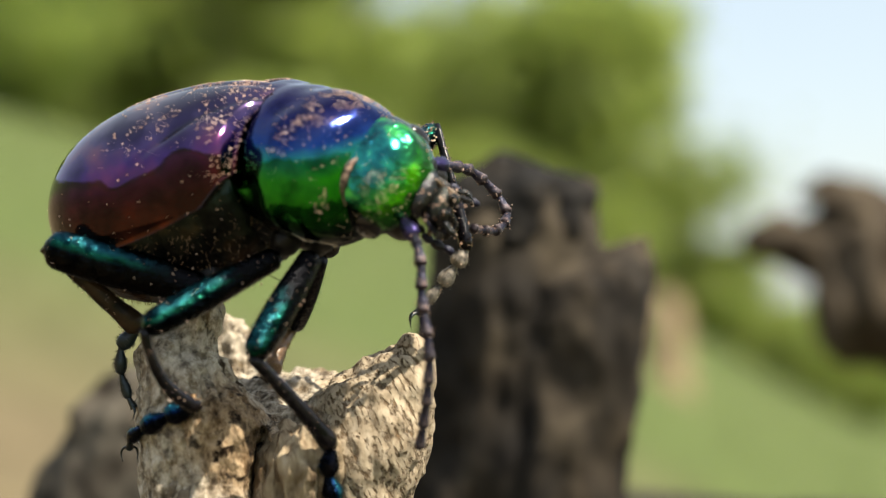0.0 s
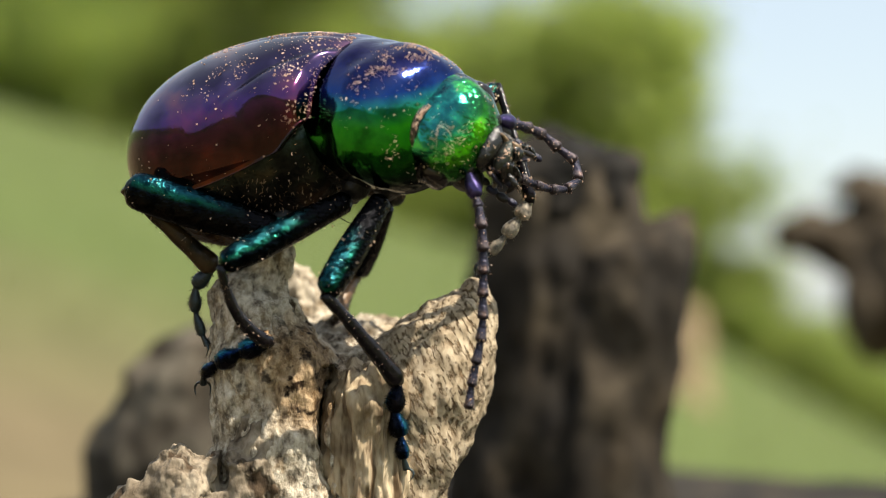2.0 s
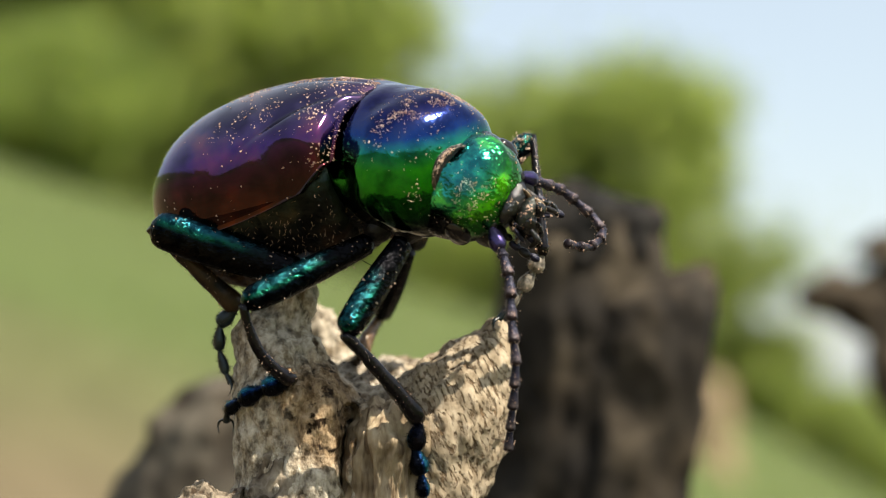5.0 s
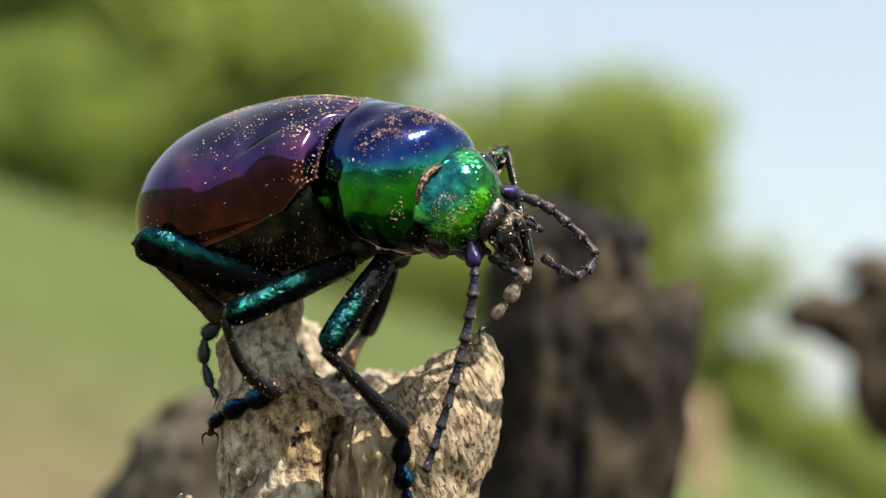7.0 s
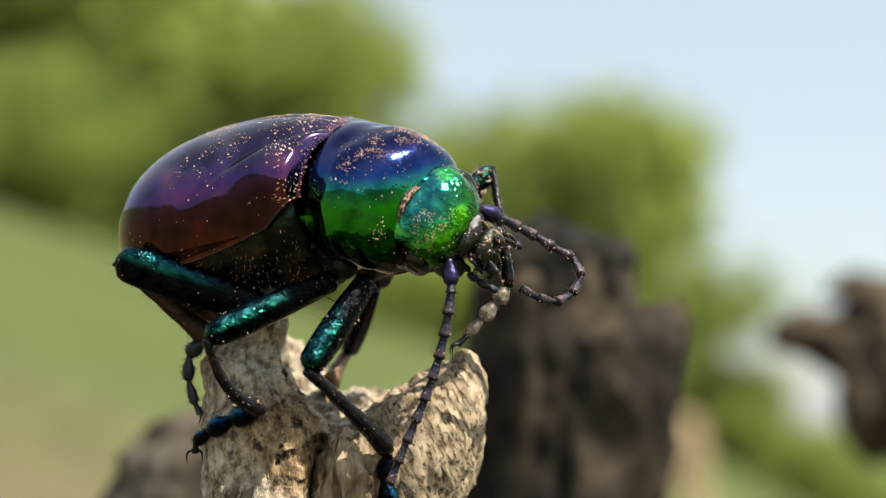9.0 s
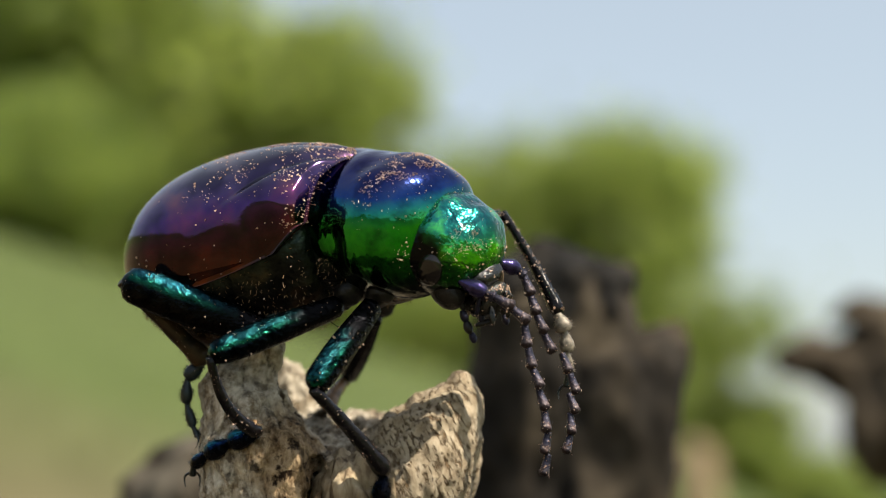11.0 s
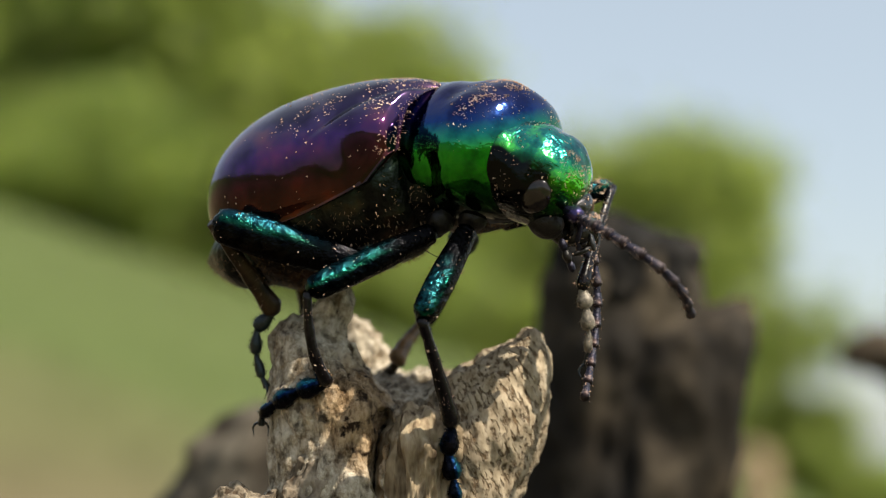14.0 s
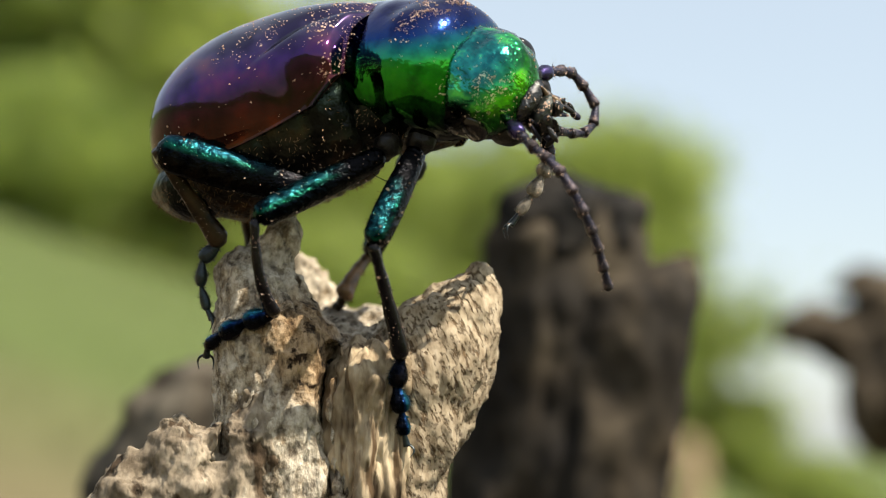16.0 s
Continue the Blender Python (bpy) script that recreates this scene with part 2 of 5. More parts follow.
FEELER = shell_mat("segmented_feeler", ((0.0, (0.006, 0.005, 0.008)), (0.35, (0.012, 0.012, 0.03)), (0.7, (0.035, 0.033, 0.055)), (0.88, (0.1, 0.08, 0.085)), (1.0, (0.02, 0.012, 0.015))), 0.0, 0.8, axis=0, rough=0.42, grain=5000, relief=0.0002, metal=0.5, mottle=0.5, dim=0.4, patch_scale=3500)
FEELER_BASE = plain_mat("violet_feeler_base", (0.012, 0.01, 0.03), (0.055, 0.042, 0.13), 2600, 0.22, 0.8, 0.0001)
EYE = plain_mat("eye_lens", (0.004, 0.003, 0.003), (0.012, 0.008, 0.006), 5000, 0.15)
JAW = plain_mat("black_glossy_jaw", (0.002, 0.002, 0.002), (0.012, 0.011, 0.009), 2600, 0.22, 0.0, 0.0002)
LIP = plain_mat("dusty_green_lip", (0.006, 0.008, 0.007), (0.035, 0.04, 0.032), 2400, 0.35, 0.3, 0.0002)
HORN = plain_mat("amber_mouthpart", (0.06, 0.035, 0.02), (0.32, 0.22, 0.13), 3500, 0.4, 0.0, 0.0001)
DUST = plain_mat("pinkish_dust", (0.3, 0.15, 0.09), (0.72, 0.52, 0.4), 2200, 0.8)


# ---- mesh helpers ----
def finish(name, verts, faces, material, parent=None, m=None, smooth=True, label=""):
    me = bpy.data.meshes.new(name)
    me.from_pydata([tuple(v) for v in verts], [], faces)
    me.materials.append(material)
    if smooth:
        me.polygons.foreach_set("use_smooth", [True] * len(me.polygons))
    me.update()
    ob = new(name, me)
    if m is not None:
        ob.matrix_basis = m
    if parent is not None:
        ob.parent = parent
    if label:
        ob["label"] = label
    return ob


def grid_faces(rows, cols, wrap=True):
    out = []
    for i in range(rows - 1):
        for j in range(cols if wrap else cols - 1):
            k = (j + 1) % cols
            out.append((i * cols + j, i * cols + k, (i + 1) * cols + k, (i + 1) * cols + j))
    return out


def lathe(length, radius, n=14, k=16, squash=1.0, bend=0.0):
    """A limb piece along +x, of a radius that is a function of 0..1."""
    verts = []
    for i in range(k):
        s = i / (k - 1)
        r = radius(s)
        for j in range(n):
            a = 2 * math.pi * j / n
            verts.append(Vector((s * length, r * squash * math.cos(a), r * math.sin(a) + bend * math.sin(math.pi * s))) * MM)
    faces = grid_faces(k, n)
    faces += [tuple(range(n))[::-1], tuple(range((k - 1) * n, k * n))]
    return verts, faces


def smooth_interp(s, xs, ys):
    """A smooth curve through the stations."""
    i = min(max(np.searchsorted(xs, s) - 1, 0), len(xs) - 2)
    u = min(max((s - xs[i]) / (xs[i + 1] - xs[i]), 0), 1)
    u = u * u * (3 - 2 * u) * 0.6 + u * 0.4
    return ys[i] + (ys[i + 1] - ys[i]) * u


def column(name, stations, material, parent, around=96, along=110, relief=0.25, fibre=1.0, seed=0.0, pit=0.0, label="", scale=1.0, lift=0.0):
    """A weathered splinter of wood: stations of z, centre x, centre y, half width, half depth, in millimetres; fibre stretches its relief along z."""
    st = list(zip(*stations))
    z0, z1 = st[0][0], st[0][-1]
    verts = []
    for i in range(along):
        u = i / (along - 1)
        z = z0 + (z1 - z0) * (1 - (1 - u) ** 1.6)
        cx, cy, rx, ry = (smooth_interp(z, st[0], st[k]) for k in range(1, 5))
        for j in range(around):
            a = 2 * math.pi * j / around
            c, s_ = math.cos(a), math.sin(a)
            q = Vector((cx + rx * c, cy + ry * s_, z))
            p = Vector((q.x / scale + seed, q.y / scale - seed, q.z / scale / fibre))
            d = noise.fractal(p * 0.9, 0.9, 2.1, 5) * relief
            d += (noise.noise(Vector((p.x * 2.6, p.y * 2.6, p.z * 1.2))) ** 2) * -0.5 * relief
            if pit:
                w = noise.noise(Vector((p.x * 3.1 + p.z * 2.2, p.y * 3.1, p.z * 4.4 - p.x * 2.0)))
                d -= pit * max(0, w) ** 0.8
            d *= min(1, 0.35 + min(rx, ry))
            zz = lift * noise.fractal(Vector((q.x / scale * 1.4, q.y / scale * 1.4, seed)), 1, 2, 4) * u
            verts.append(mm(q.x + c * d, q.y + s_ * d, q.z + zz))
    faces = grid_faces(along, around)
    faces += [tuple(range(around))[::-1], tuple(range((along - 1) * around, along * around))]
    return finish(name, verts, faces, material, parent, label=label)


# ---- ground, hillside ----
def slope(x, y):
    """The hillside's height: it falls to the east."""
    far = 60.0
    h = -0.338 * far * math.tanh(x / far) + 0.07 * 60 * math.tanh(y / 60)
    h -= 0.3 * far * math.tanh(max(0, x - 0.11 * max(y, 0)) / far)
    r = math.hypot(x, y)
    h /= 1 + (r / 110) ** 2
    return h * min(1, max(0, (r - 0.15) / 1.5)) + 0.03 * noise.fractal(Vector((x * 0.7, y * 0.7, 3)), 1, 2, 4) * min(1, r)


def build_ground():
    rings, spokes = 84, 96
    verts, faces = [(0, 0, slope(0, 0))], []
    for i in range(rings):
        r = 0.06 * (1500 / 0.06) ** (i / (rings - 1))
        for j in range(spokes):
            a = 2 * math.pi * j / spokes
            x, y = r * math.cos(a), r * math.sin(a)
            verts.append((x, y, slope(x, y)))
    faces += [(0, 1 + j, 1 + (j + 1) % spokes) for j in range(spokes)]
    faces += [tuple(k + 1 for k in f) for f in [(a, d, c, b) for a, b, c, d in grid_faces(rings, spokes)]]
    m, nt, b = node_mat("grass_and_dry_earth", 0.9, 0.0, 0.2)
    c = coords(nt)
    big, fine = noise_tex(nt, c, 0.5, 5), noise_tex(nt, c, 9, 6)
    green = ramp(nt, fine, ((0.3, (0.057, 0.08, 0.02)), (0.7, (0.098, 0.125, 0.035))))
    dry = ramp(nt, fine, ((0.3, (0.095, 0.074, 0.04)), (0.7, (0.155, 0.122, 0.068))))
    sep = nt.nodes.new("ShaderNodeVectorMath")
    sep.operation = "LENGTH"
    nt.links.new(c, sep.inputs[0])
    add = nt.nodes.new("ShaderNodeMath")
    add.operation = "MULTIPLY_ADD"
    nt.links.new(big, add.inputs[0])
    add.inputs[1].default_value = 3.0
    nt.links.new(sep.outputs["Value"], add.inputs[2])
    rng = nt.nodes.new("ShaderNodeMapRange")
    rng.inputs["From Min"].default_value, rng.inputs["From Max"].default_value = 3.6, 6.0
    nt.links.new(add.outputs[0], rng.inputs[0])
    nt.links.new(mix(nt, rng.outputs[0], dry, green), b.inputs["Base Color"])
    bump(nt, b, fine, 0.6, 0.02)
    return tagged(finish("ground", verts, faces, m), "grassy hillside with patches of dry earth", "ground", kind="structure")


build_ground()


def build_grass():
    """Short blades on the slope, too many to count."""
    rng = random.Random(4)
    verts, faces = [], []
    for k in range(30000):
        r = 3.0 + 27 * rng.random() ** 0.8
        a = rng.uniform(0, 2 * math.pi)
        x, y = r * math.cos(a), r * math.sin(a)
        z, h = slope(x, y) - 0.01, rng.uniform(0.03, 0.09)
        w, lean = rng.uniform(0, math.pi), rng.uniform(-0.03, 0.03)
        dx, dy = 0.006 * math.cos(w), 0.006 * math.sin(w)
        i = len(verts)
        verts += [(x - dx, y - dy, z), (x + dx, y + dy, z), (x + lean + dx * 0.6, y + dy * 0.6 - lean, z + h * 0.6), (x + 2 * lean, y - 2 * lean, z + h)]
        faces += [(i, i + 1, i + 2), (i, i + 2, i + 3)]
    blade = plain_mat("grass_blade", (0.055, 0.072, 0.018), (0.115, 0.118, 0.035), 2.0, 0.7)
    tagged(finish("grass", verts, faces, blade, smooth=False), "short green and dry grass on the hillside", "grass", kind="stuff")


build_grass()


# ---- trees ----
# LEAF_A and LEAF_B: sun and shade are put into the leaf colour
LEAF_A = plain_mat("foliage_painted_sunlit", (0.098, 0.126, 0.036), (0.175, 0.205, 0.075), 1.1, 0.6)
LEAF_B = plain_mat("foliage_painted_shaded", (0.05, 0.085, 0.02), (0.09, 0.13, 0.035), 1.1, 0.6)

LEAF_C = plain_mat("pale_thin_foliage", (0.12, 0.145, 0.045), (0.2, 0.228, 0.088), 1.1, 0.6)


def leafy(m):
    """Leaves let some of the light through."""
    nt = m.node_tree
    b, out = nt.nodes["Principled BSDF"], nt.nodes["Material Output"]
    tr, mx = nt.nodes.new("ShaderNodeBsdfTranslucent"), nt.nodes.new("ShaderNodeMixShader")
    tr.inputs[0].default_value = (0.43, 0.52, 0.13, 1)
    mx.inputs[0].default_value = 0.66
    nt.links.new(b.outputs[0], mx.inputs[1])
    nt.links.new(tr.outputs[0], mx.inputs[2])
    nt.links.new(mx.outputs[0], out.inputs[0])


leafy(LEAF_A)
leafy(LEAF_B)
leafy(LEAF_C)
TRUNK = plain_mat("rough_tree_bark", (0.06, 0.045, 0.03), (0.16, 0.12, 0.08), 14, 0.9, 0.0, 0.01)


def build_tree(x, y, height, spread, leaf, count, seed, label, low=0.2, size=0.16):
    rng = random.Random(seed)
    z = slope(x, y) - 0.05
    tree = tagged(new("tree"), label, "tree")
    tree.matrix_basis = pose(x, y, z)
    verts, faces = [], []

    def limb(a, b, r0, r1):
        d = (b - a).normalized()
        u = d.orthogonal().normalized()
        v = d.cross(u)
        base = len(verts)
        for k in range(5):
            t = k / 4
            p = a.lerp(b, t) + Vector((rng.uniform(-1, 1), rng.uniform(-1, 1), 0)) * r0 * (0.6 if 0 < k < 4 else 0)
            r = r0 + (r1 - r0) * t
            for j in range(8):
                w = 2 * math.pi * j / 8
                verts.append(p + (u * math.cos(w) + v * math.sin(w)) * r)
        faces.extend([tuple(q + base for q in f) for f in grid_faces(5, 8)])
    top = Vector((0, 0, height * 0.8))
    limb(Vector((0, 0, 0)), top, height * 0.035, height * 0.012)
    tips = []
    for k in range(30):
        t = rng.uniform(max(0.12, low), 0.95)
        a = Vector((0, 0, 0)).lerp(top, t)
        w = rng.uniform(0, 2 * math.pi)
        reach = spread * rng.uniform(0.55, 0.95) * math.sqrt(max(0.1, 1 - ((t - 0.5) / 0.62) ** 2))
        b = a + Vector((math.cos(w) * reach, math.sin(w) * reach, height * rng.uniform(0.05, 0.16)))
        limb(a, b, height * 0.012, height * 0.003)
        tips += [a.lerp(b, q) for q in (0.45, 0.7, 1.0)]
    tips += [top, top + Vector((0, 0, height * 0.1))]
    finish("trunk", verts, faces, TRUNK, tree)
    lv, lf = [], []
    for k in range(count):
        c = rng.choice(tips)
        p = c + Vector((rng.gauss(0, 1), rng.gauss(0, 1), rng.gauss(0, 0.8))) * spread * 0.16
        s = rng.uniform(0.5, 1.2) * size
        n = Vector((rng.gauss(0, 1), rng.gauss(0, 1), rng.gauss(0, 1) + 0.8)).normalized()
        u = n.orthogonal().normalized()
        u = Matrix.Rotation(rng.uniform(0, 6.28), 3, n) @ u
        v = n.cross(u)
        i = len(lv)
        lv += [p - u * s, p + v * s * 0.45 + n * s * 0.1, p + u * s, p - v * s * 0.45 + n * s * 0.1]
        lf.append((i, i + 1, i + 2, i + 3))
    finish("crown", lv, lf, leaf, tree, smooth=False)
    return tree


build_tree(2.7, 30, 5.0, 2.95, LEAF_A, 34000, 1, "rounded broadleaf tree in full green leaf on the slope", 0.03, 0.17)
build_tree(4.9, 30.5, 1.75, 1.35, LEAF_C, 9000, 7, "green bush at the foot of a rounded tree", 0.03, 0.1)
build_tree(6.3, 31, 1.25, 1.3, LEAF_C, 8000, 8, "green bush further down the grassy slope", 0.03, 0.1)
build_tree(7.6, 31.5, 1.0, 1.3, LEAF_C, 8000, 10, "low green bush at the bottom of the slope", 0.03, 0.1)
build_tree(-5.8, 24, 5.0, 3.0, LEAF_C, 16000, 2, "tall broadleaf tree with a dense green crown", 0.1, 0.2)
build_tree(-2.75, 26, 4.4, 2.6, LEAF_C, 16000, 3, "green leafy tree beside a taller one", 0.1, 0.18)
build_tree(-5.0, 20, 1.6, 1.8, LEAF_B, 8000, 4, "bush below the trees, its shade painted as dark green leaves", 0.05, 0.1)
build_tree(-1.6, 22, 1.3, 1.4, LEAF_C, 4000, 5, "low green shrub on the grassy slope", 0.05, 0.1)
# two added shrubs, pale leaves in front of the tree's self-shadowed foot
build_tree(0.7, 26.5, 1.5, 1.5, LEAF_C, 7000, 11, "green shrub added to brighten the foot of the rounded tree", 0.03, 0.1)
build_tree(2.4, 27, 1.4, 1.5, LEAF_C, 7000, 12, "green shrub added to brighten the foot of the rounded tree", 0.03, 0.1)
build_tree(0.3, 38, 5.0, 2.2, LEAF_A, 14000, 6, "green tree further back between two others", 0.05, 0.2)


def build_woods():
    """Far trees along the top of the slope, too many to count."""
    rng = random.Random(9)
    lv, lf = [], []
    for k in range(30000):
        x = rng.uniform(-26, -0.8)
        y = 44 + rng.gauss(0, 1.5)
        top = 5.0 + 1.2 * math.sin(x * 0.9) + 0.8 * math.sin(x * 2.3 + 1)
        if x > -3:
            top *= 0.6
        p = Vector((x, y, slope(x, y) + top * rng.random() ** 0.8))
        n = Vector((rng.gauss(0, 1), rng.gauss(0, 1), rng.gauss(0, 1) + 0.8)).normalized()
        u = n.orthogonal().normalized()
        v = n.cross(u)
        q = rng.uniform(0.15, 0.35)
        i = len(lv)
        lv += [p - u * q, p + v * q * 0.5, p + u * q, p - v * q * 0.5]
        lf.append((i, i + 1, i + 2, i + 3))
    tagged(finish("far_woods", lv, lf, LEAF_A, smooth=False), "distant green woodland along the top of the slope", "woods", kind="stuff")


build_woods()


# ---- the wooden stump and its splinters ----
stump = tagged(new("tree_stump"), "weathered grey tree stump with broken, splintered top", "tree stump")
stump.matrix_basis = TILT
column("trunk", [(-470, 10, 30, 95, 90), (-380, 10, 28, 80, 76), (-150, 10, 26, 72, 68), (-30, 9, 24, 62, 56), (-22, 8, 24, 50, 46)], WOOD_DARK, stump, 96, 60, 3.0, 2.0, 4.0, scale=14.0, label="dark weathered trunk below the break")
def lobe(x, y, z, stations):
    """Distance to a knob of wood with a flat top; stations of z, centre x, centre y, half width, half depth."""
    st = list(zip(*stations))
    cx, cy, rx, ry = (np.interp(z, st[0], st[k]) for k in range(1, 5))
    d = (np.sqrt(((x - cx) / rx) ** 2 + ((y - cy) / ry) ** 2) - 1) * np.minimum(rx, ry)
    return np.maximum(d, z - st[0][-1])


def blend(p, q, k):
    h = np.clip(0.5 + 0.5 * (q - p) / k, 0, 1)
    return q * (1 - h) + p * h - k * h * (1 - h)


def fork_field(x, y, z):
    """Below zero inside the forked top of the wood: two lobes and the saddle between them, in millimetres."""
    left = lobe(x, y, z, [(-26, -4.6, 2.5, 4.2, 4), (-14, -5.4, 1.2, 2.9, 2.9), (-9, -5.5, 1.1, 2.6, 2.5), (-6, -5.7, 1.2, 2.35, 2.4), (-4.6, -6.3, 1.3, 1.75, 1.9), (-3.5, -6.65, 1.4, 1.4, 1.5), (-3.0, -6.5, 1.5, 1.25, 1.1), (-2.75, -6.05, 1.6, 1.0, 0.9), (-2.0, -5.75, 1.7, 0.75, 0.7), (-1.5, -5.65, 1.8, 0.35, 0.35)])
    # added behind the left lobe to give a sunlit patch beside it
    sun_spur = lobe(x, y, z, [(-26, -4.8, 6.4, 2.5, 2.4), (-6.5, -4.9, 6.9, 2.0, 1.8), (-5.3, -4.9, 7.1, 1.7, 1.3), (-4.3, -5.15, 7.2, 1.2, 1.0), (-3.6, -5.4, 7.2, 0.82, 0.7), (-3.0, -5.7, 7.2, 0.48, 0.4), (-2.65, -5.8, 7.2, 0.2, 0.2)])
    right = lobe(x, y, z, [(-26, -3.2, 4, 2.6, 3.4), (-14, -2.1, 2.6, 1.9, 2.6), (-11, -1.5, 2.3, 1.85, 2.5), (-9, -0.9, 2.2, 2.1, 2.6), (-7.5, -0.42, 2.1, 2.3, 2.45), (-6.4, -0.18, 2.1, 2.4, 2.4), (-5.4, 0.05, 2.0, 2.15, 2.1), (-4.5, 0.55, 1.9, 1.7, 1.6), (-3.8, 1.1, 1.8, 0.95, 0.9), (-3.3, 1.35, 1.8, 0.45, 0.45), (-3.0, 1.4, 1.8, 0.2, 0.2)])
    saddle = lobe(x, y, z, [(-26, -3.2, 3, 4, 3.4), (-12, -3.4, 2.8, 2.9, 3.0), (-8, -3.0, 2.6, 3.2, 3.0), (-6.4, -2.9, 3.0, 3.1, 2.8), (-5.6, -2.9, 4.2, 2.9, 2.5), (-5.1, -3.0, 5.2, 2.6, 1.7), (-4.85, -3.0, 5.6, 2.2, 1.1)])
    crack = np.maximum(np.maximum(np.abs(x + 3.95 + 0.15 * np.sin(z * 1.3)) - 0.2, z + 6.0), y - 1.2)
    return np.maximum(blend(blend(blend(left, saddle, 0.7), right, 0.5), sun_spur, 0.6), -crack)


def chunk_field(x, y, z):
    """Below zero inside the low broken slab beside the fork: three slanting lumps and a split, in millimetres."""
    lean = 0.18 * (z + 9)
    main = lobe(x - lean, y, z, [(-26, -8.5, 0.6, 2.8, 2.6), (-12, -8.5, -0.5, 1.9, 1.9), (-10.1, -8.6, -0.9, 1.55, 1.55), (-9.3, -8.8, -0.9, 1.1, 1.3), (-8.8, -9.0, -0.8, 0.7, 0.9), (-8.5, -9.1, -0.8, 0.25, 0.4)])
    low = lobe(x - lean, y, z, [(-26, -10.2, 0.2, 2.4, 2.2), (-12, -10.2, -1.0, 1.6, 1.6), (-10.9, -10.3, -1.2, 1.15, 1.3), (-10.2, -10.2, -1.1, 0.7, 0.8), (-9.8, -10.1, -1.0, 0.3, 0.4)])
    step = lobe(x, y, z, [(-26, -6.9, 0.6, 1.9, 1.9), (-11, -6.9, -0.6, 1.5, 1.4), (-9.1, -6.9, -0.8, 1.25, 1.15), (-8.75, -6.95, -0.7, 0.8, 0.8), (-8.5, -6.95, -0.6, 0.4, 0.5)])
    knob = lobe(x, y, z, [(-26, -6.3, 0.8, 1.4, 1.6), (-9, -6.25, -0.6, 0.95, 1.0), (-7.7, -6.25, -0.5, 0.7, 0.75), (-7.25, -6.2, -0.35, 0.35, 0.4)])
    split = np.maximum(np.abs(x + 7.45 - 0.12 * (z + 9) + 0.08 * np.sin(z * 2.1)) - 0.09, -9.9 - z)
    return np.maximum(blend(blend(main, low, 0.35), blend(step, knob, 0.3), 0.15), -split)


def skin(field, low, high, step):
    """The surface of a field as quads, one vertex to a cell that it crosses."""
    ax = [np.arange(low[k], high[k] + step, step) for k in range(3)]
    gx, gy, gz = np.meshgrid(*ax, indexing="ij")
    f = field(gx, gy, gz)
    nx, ny, nz = (n - 1 for n in f.shape)
    total = np.zeros((nx, ny, nz, 3))
    count = np.zeros((nx, ny, nz))
    corners = [(i, j, k) for i in (0, 1) for j in (0, 1) for k in (0, 1)]
    for a in corners:
        for k in range(3):
            if a[k]:
                continue
            b = list(a)
            b[k] = 1
            fa = f[a[0]:a[0] + nx, a[1]:a[1] + ny, a[2]:a[2] + nz]
            fb = f[b[0]:b[0] + nx, b[1]:b[1] + ny, b[2]:b[2] + nz]
            cut = (fa < 0) != (fb < 0)
            u = np.where(cut, fa / np.where(cut, fa - fb, 1), 0)
            for q in range(3):
                total[..., q] += np.where(cut, a[q] + (u if q == k else 0), 0)
            count += cut
    here = count > 0
    index = -np.ones(here.shape, int)
    index[here] = np.arange(here.sum())
    cells = np.argwhere(here)
    verts = (cells + total[here] / count[here][:, None]) * step + np.array(low)
    faces = []
    for k in range(3):
        p, q = [(1, 2), (2, 0), (0, 1)][k]
        sl = [slice(1, -1)] * 3
        sl[k] = slice(0, -1)
        up = list(sl)
        up[k] = slice(1, None)
        fa, fb = f[tuple(sl)], f[tuple(up)]
        at = np.argwhere((fa < 0) != (fb < 0))
        inside = fa[tuple(at.T)] < 0
        at = at + np.array([0 if m == k else 1 for m in range(3)])
        dp, dq = np.eye(3, dtype=int)[p], np.eye(3, dtype=int)[q]
        quad = [index[tuple((at - o).T)] for o in (dp * 0, dp, dp + dq, dq)]
        for row, flip in zip(np.array(quad).T, inside):
            if (row >= 0).all():
                r = [int(v) for v in row]
                faces.append(r if flip else r[::-1])
    return verts, faces


def build_fork():
    verts, faces = skin(fork_field, (-10, -4.5, -17), (4, 10, -1), 0.125)
    e = 0.15
    n = np.stack([fork_field(*(verts + np.eye(3)[k] * e).T) - fork_field(*(verts - np.eye(3)[k] * e).T) for k in range(3)], 1)
    n /= np.linalg.norm(n, axis=1)[:, None] + 1e-9
    out = []
    for p, m in zip(verts, n):
        v = Vector(p)
        bark = min(1, max(0, (p[0] + 2.2) / 1.2))
        d = 0.28 * noise.fractal(Vector((v.x * 0.8, v.y * 0.8, v.z * 0.5)), 0.9, 2, 5) + (1 - bark) * 0.11 * noise.fractal(Vector((v.x * 2.6, v.y * 2.6, v.z * 1.6 + 5)), 0.6, 2, 2)
        d -= (1 - bark) * 0.2 * math.exp(-(noise.noise(Vector((v.x * 0.9 + 4, v.y * 0.9, v.z * 0.22))) / 0.035) ** 2)
        d -= 0.16 * max(0, noise.noise(Vector((v.x * 2.2 + 9, v.y * 2.2, v.z * 0.9)))) ** 1.5
        w = noise.noise(Vector((v.x * 3.6 + v.z * 2.2, v.y * 2.5, v.z * 1.2 - v.x * 0.8)))
        d -= bark * 0.1 * max(0, w)
        out.append(mm(*(v + Vector(m) * d)))
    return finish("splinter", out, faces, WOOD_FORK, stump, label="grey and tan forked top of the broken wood")


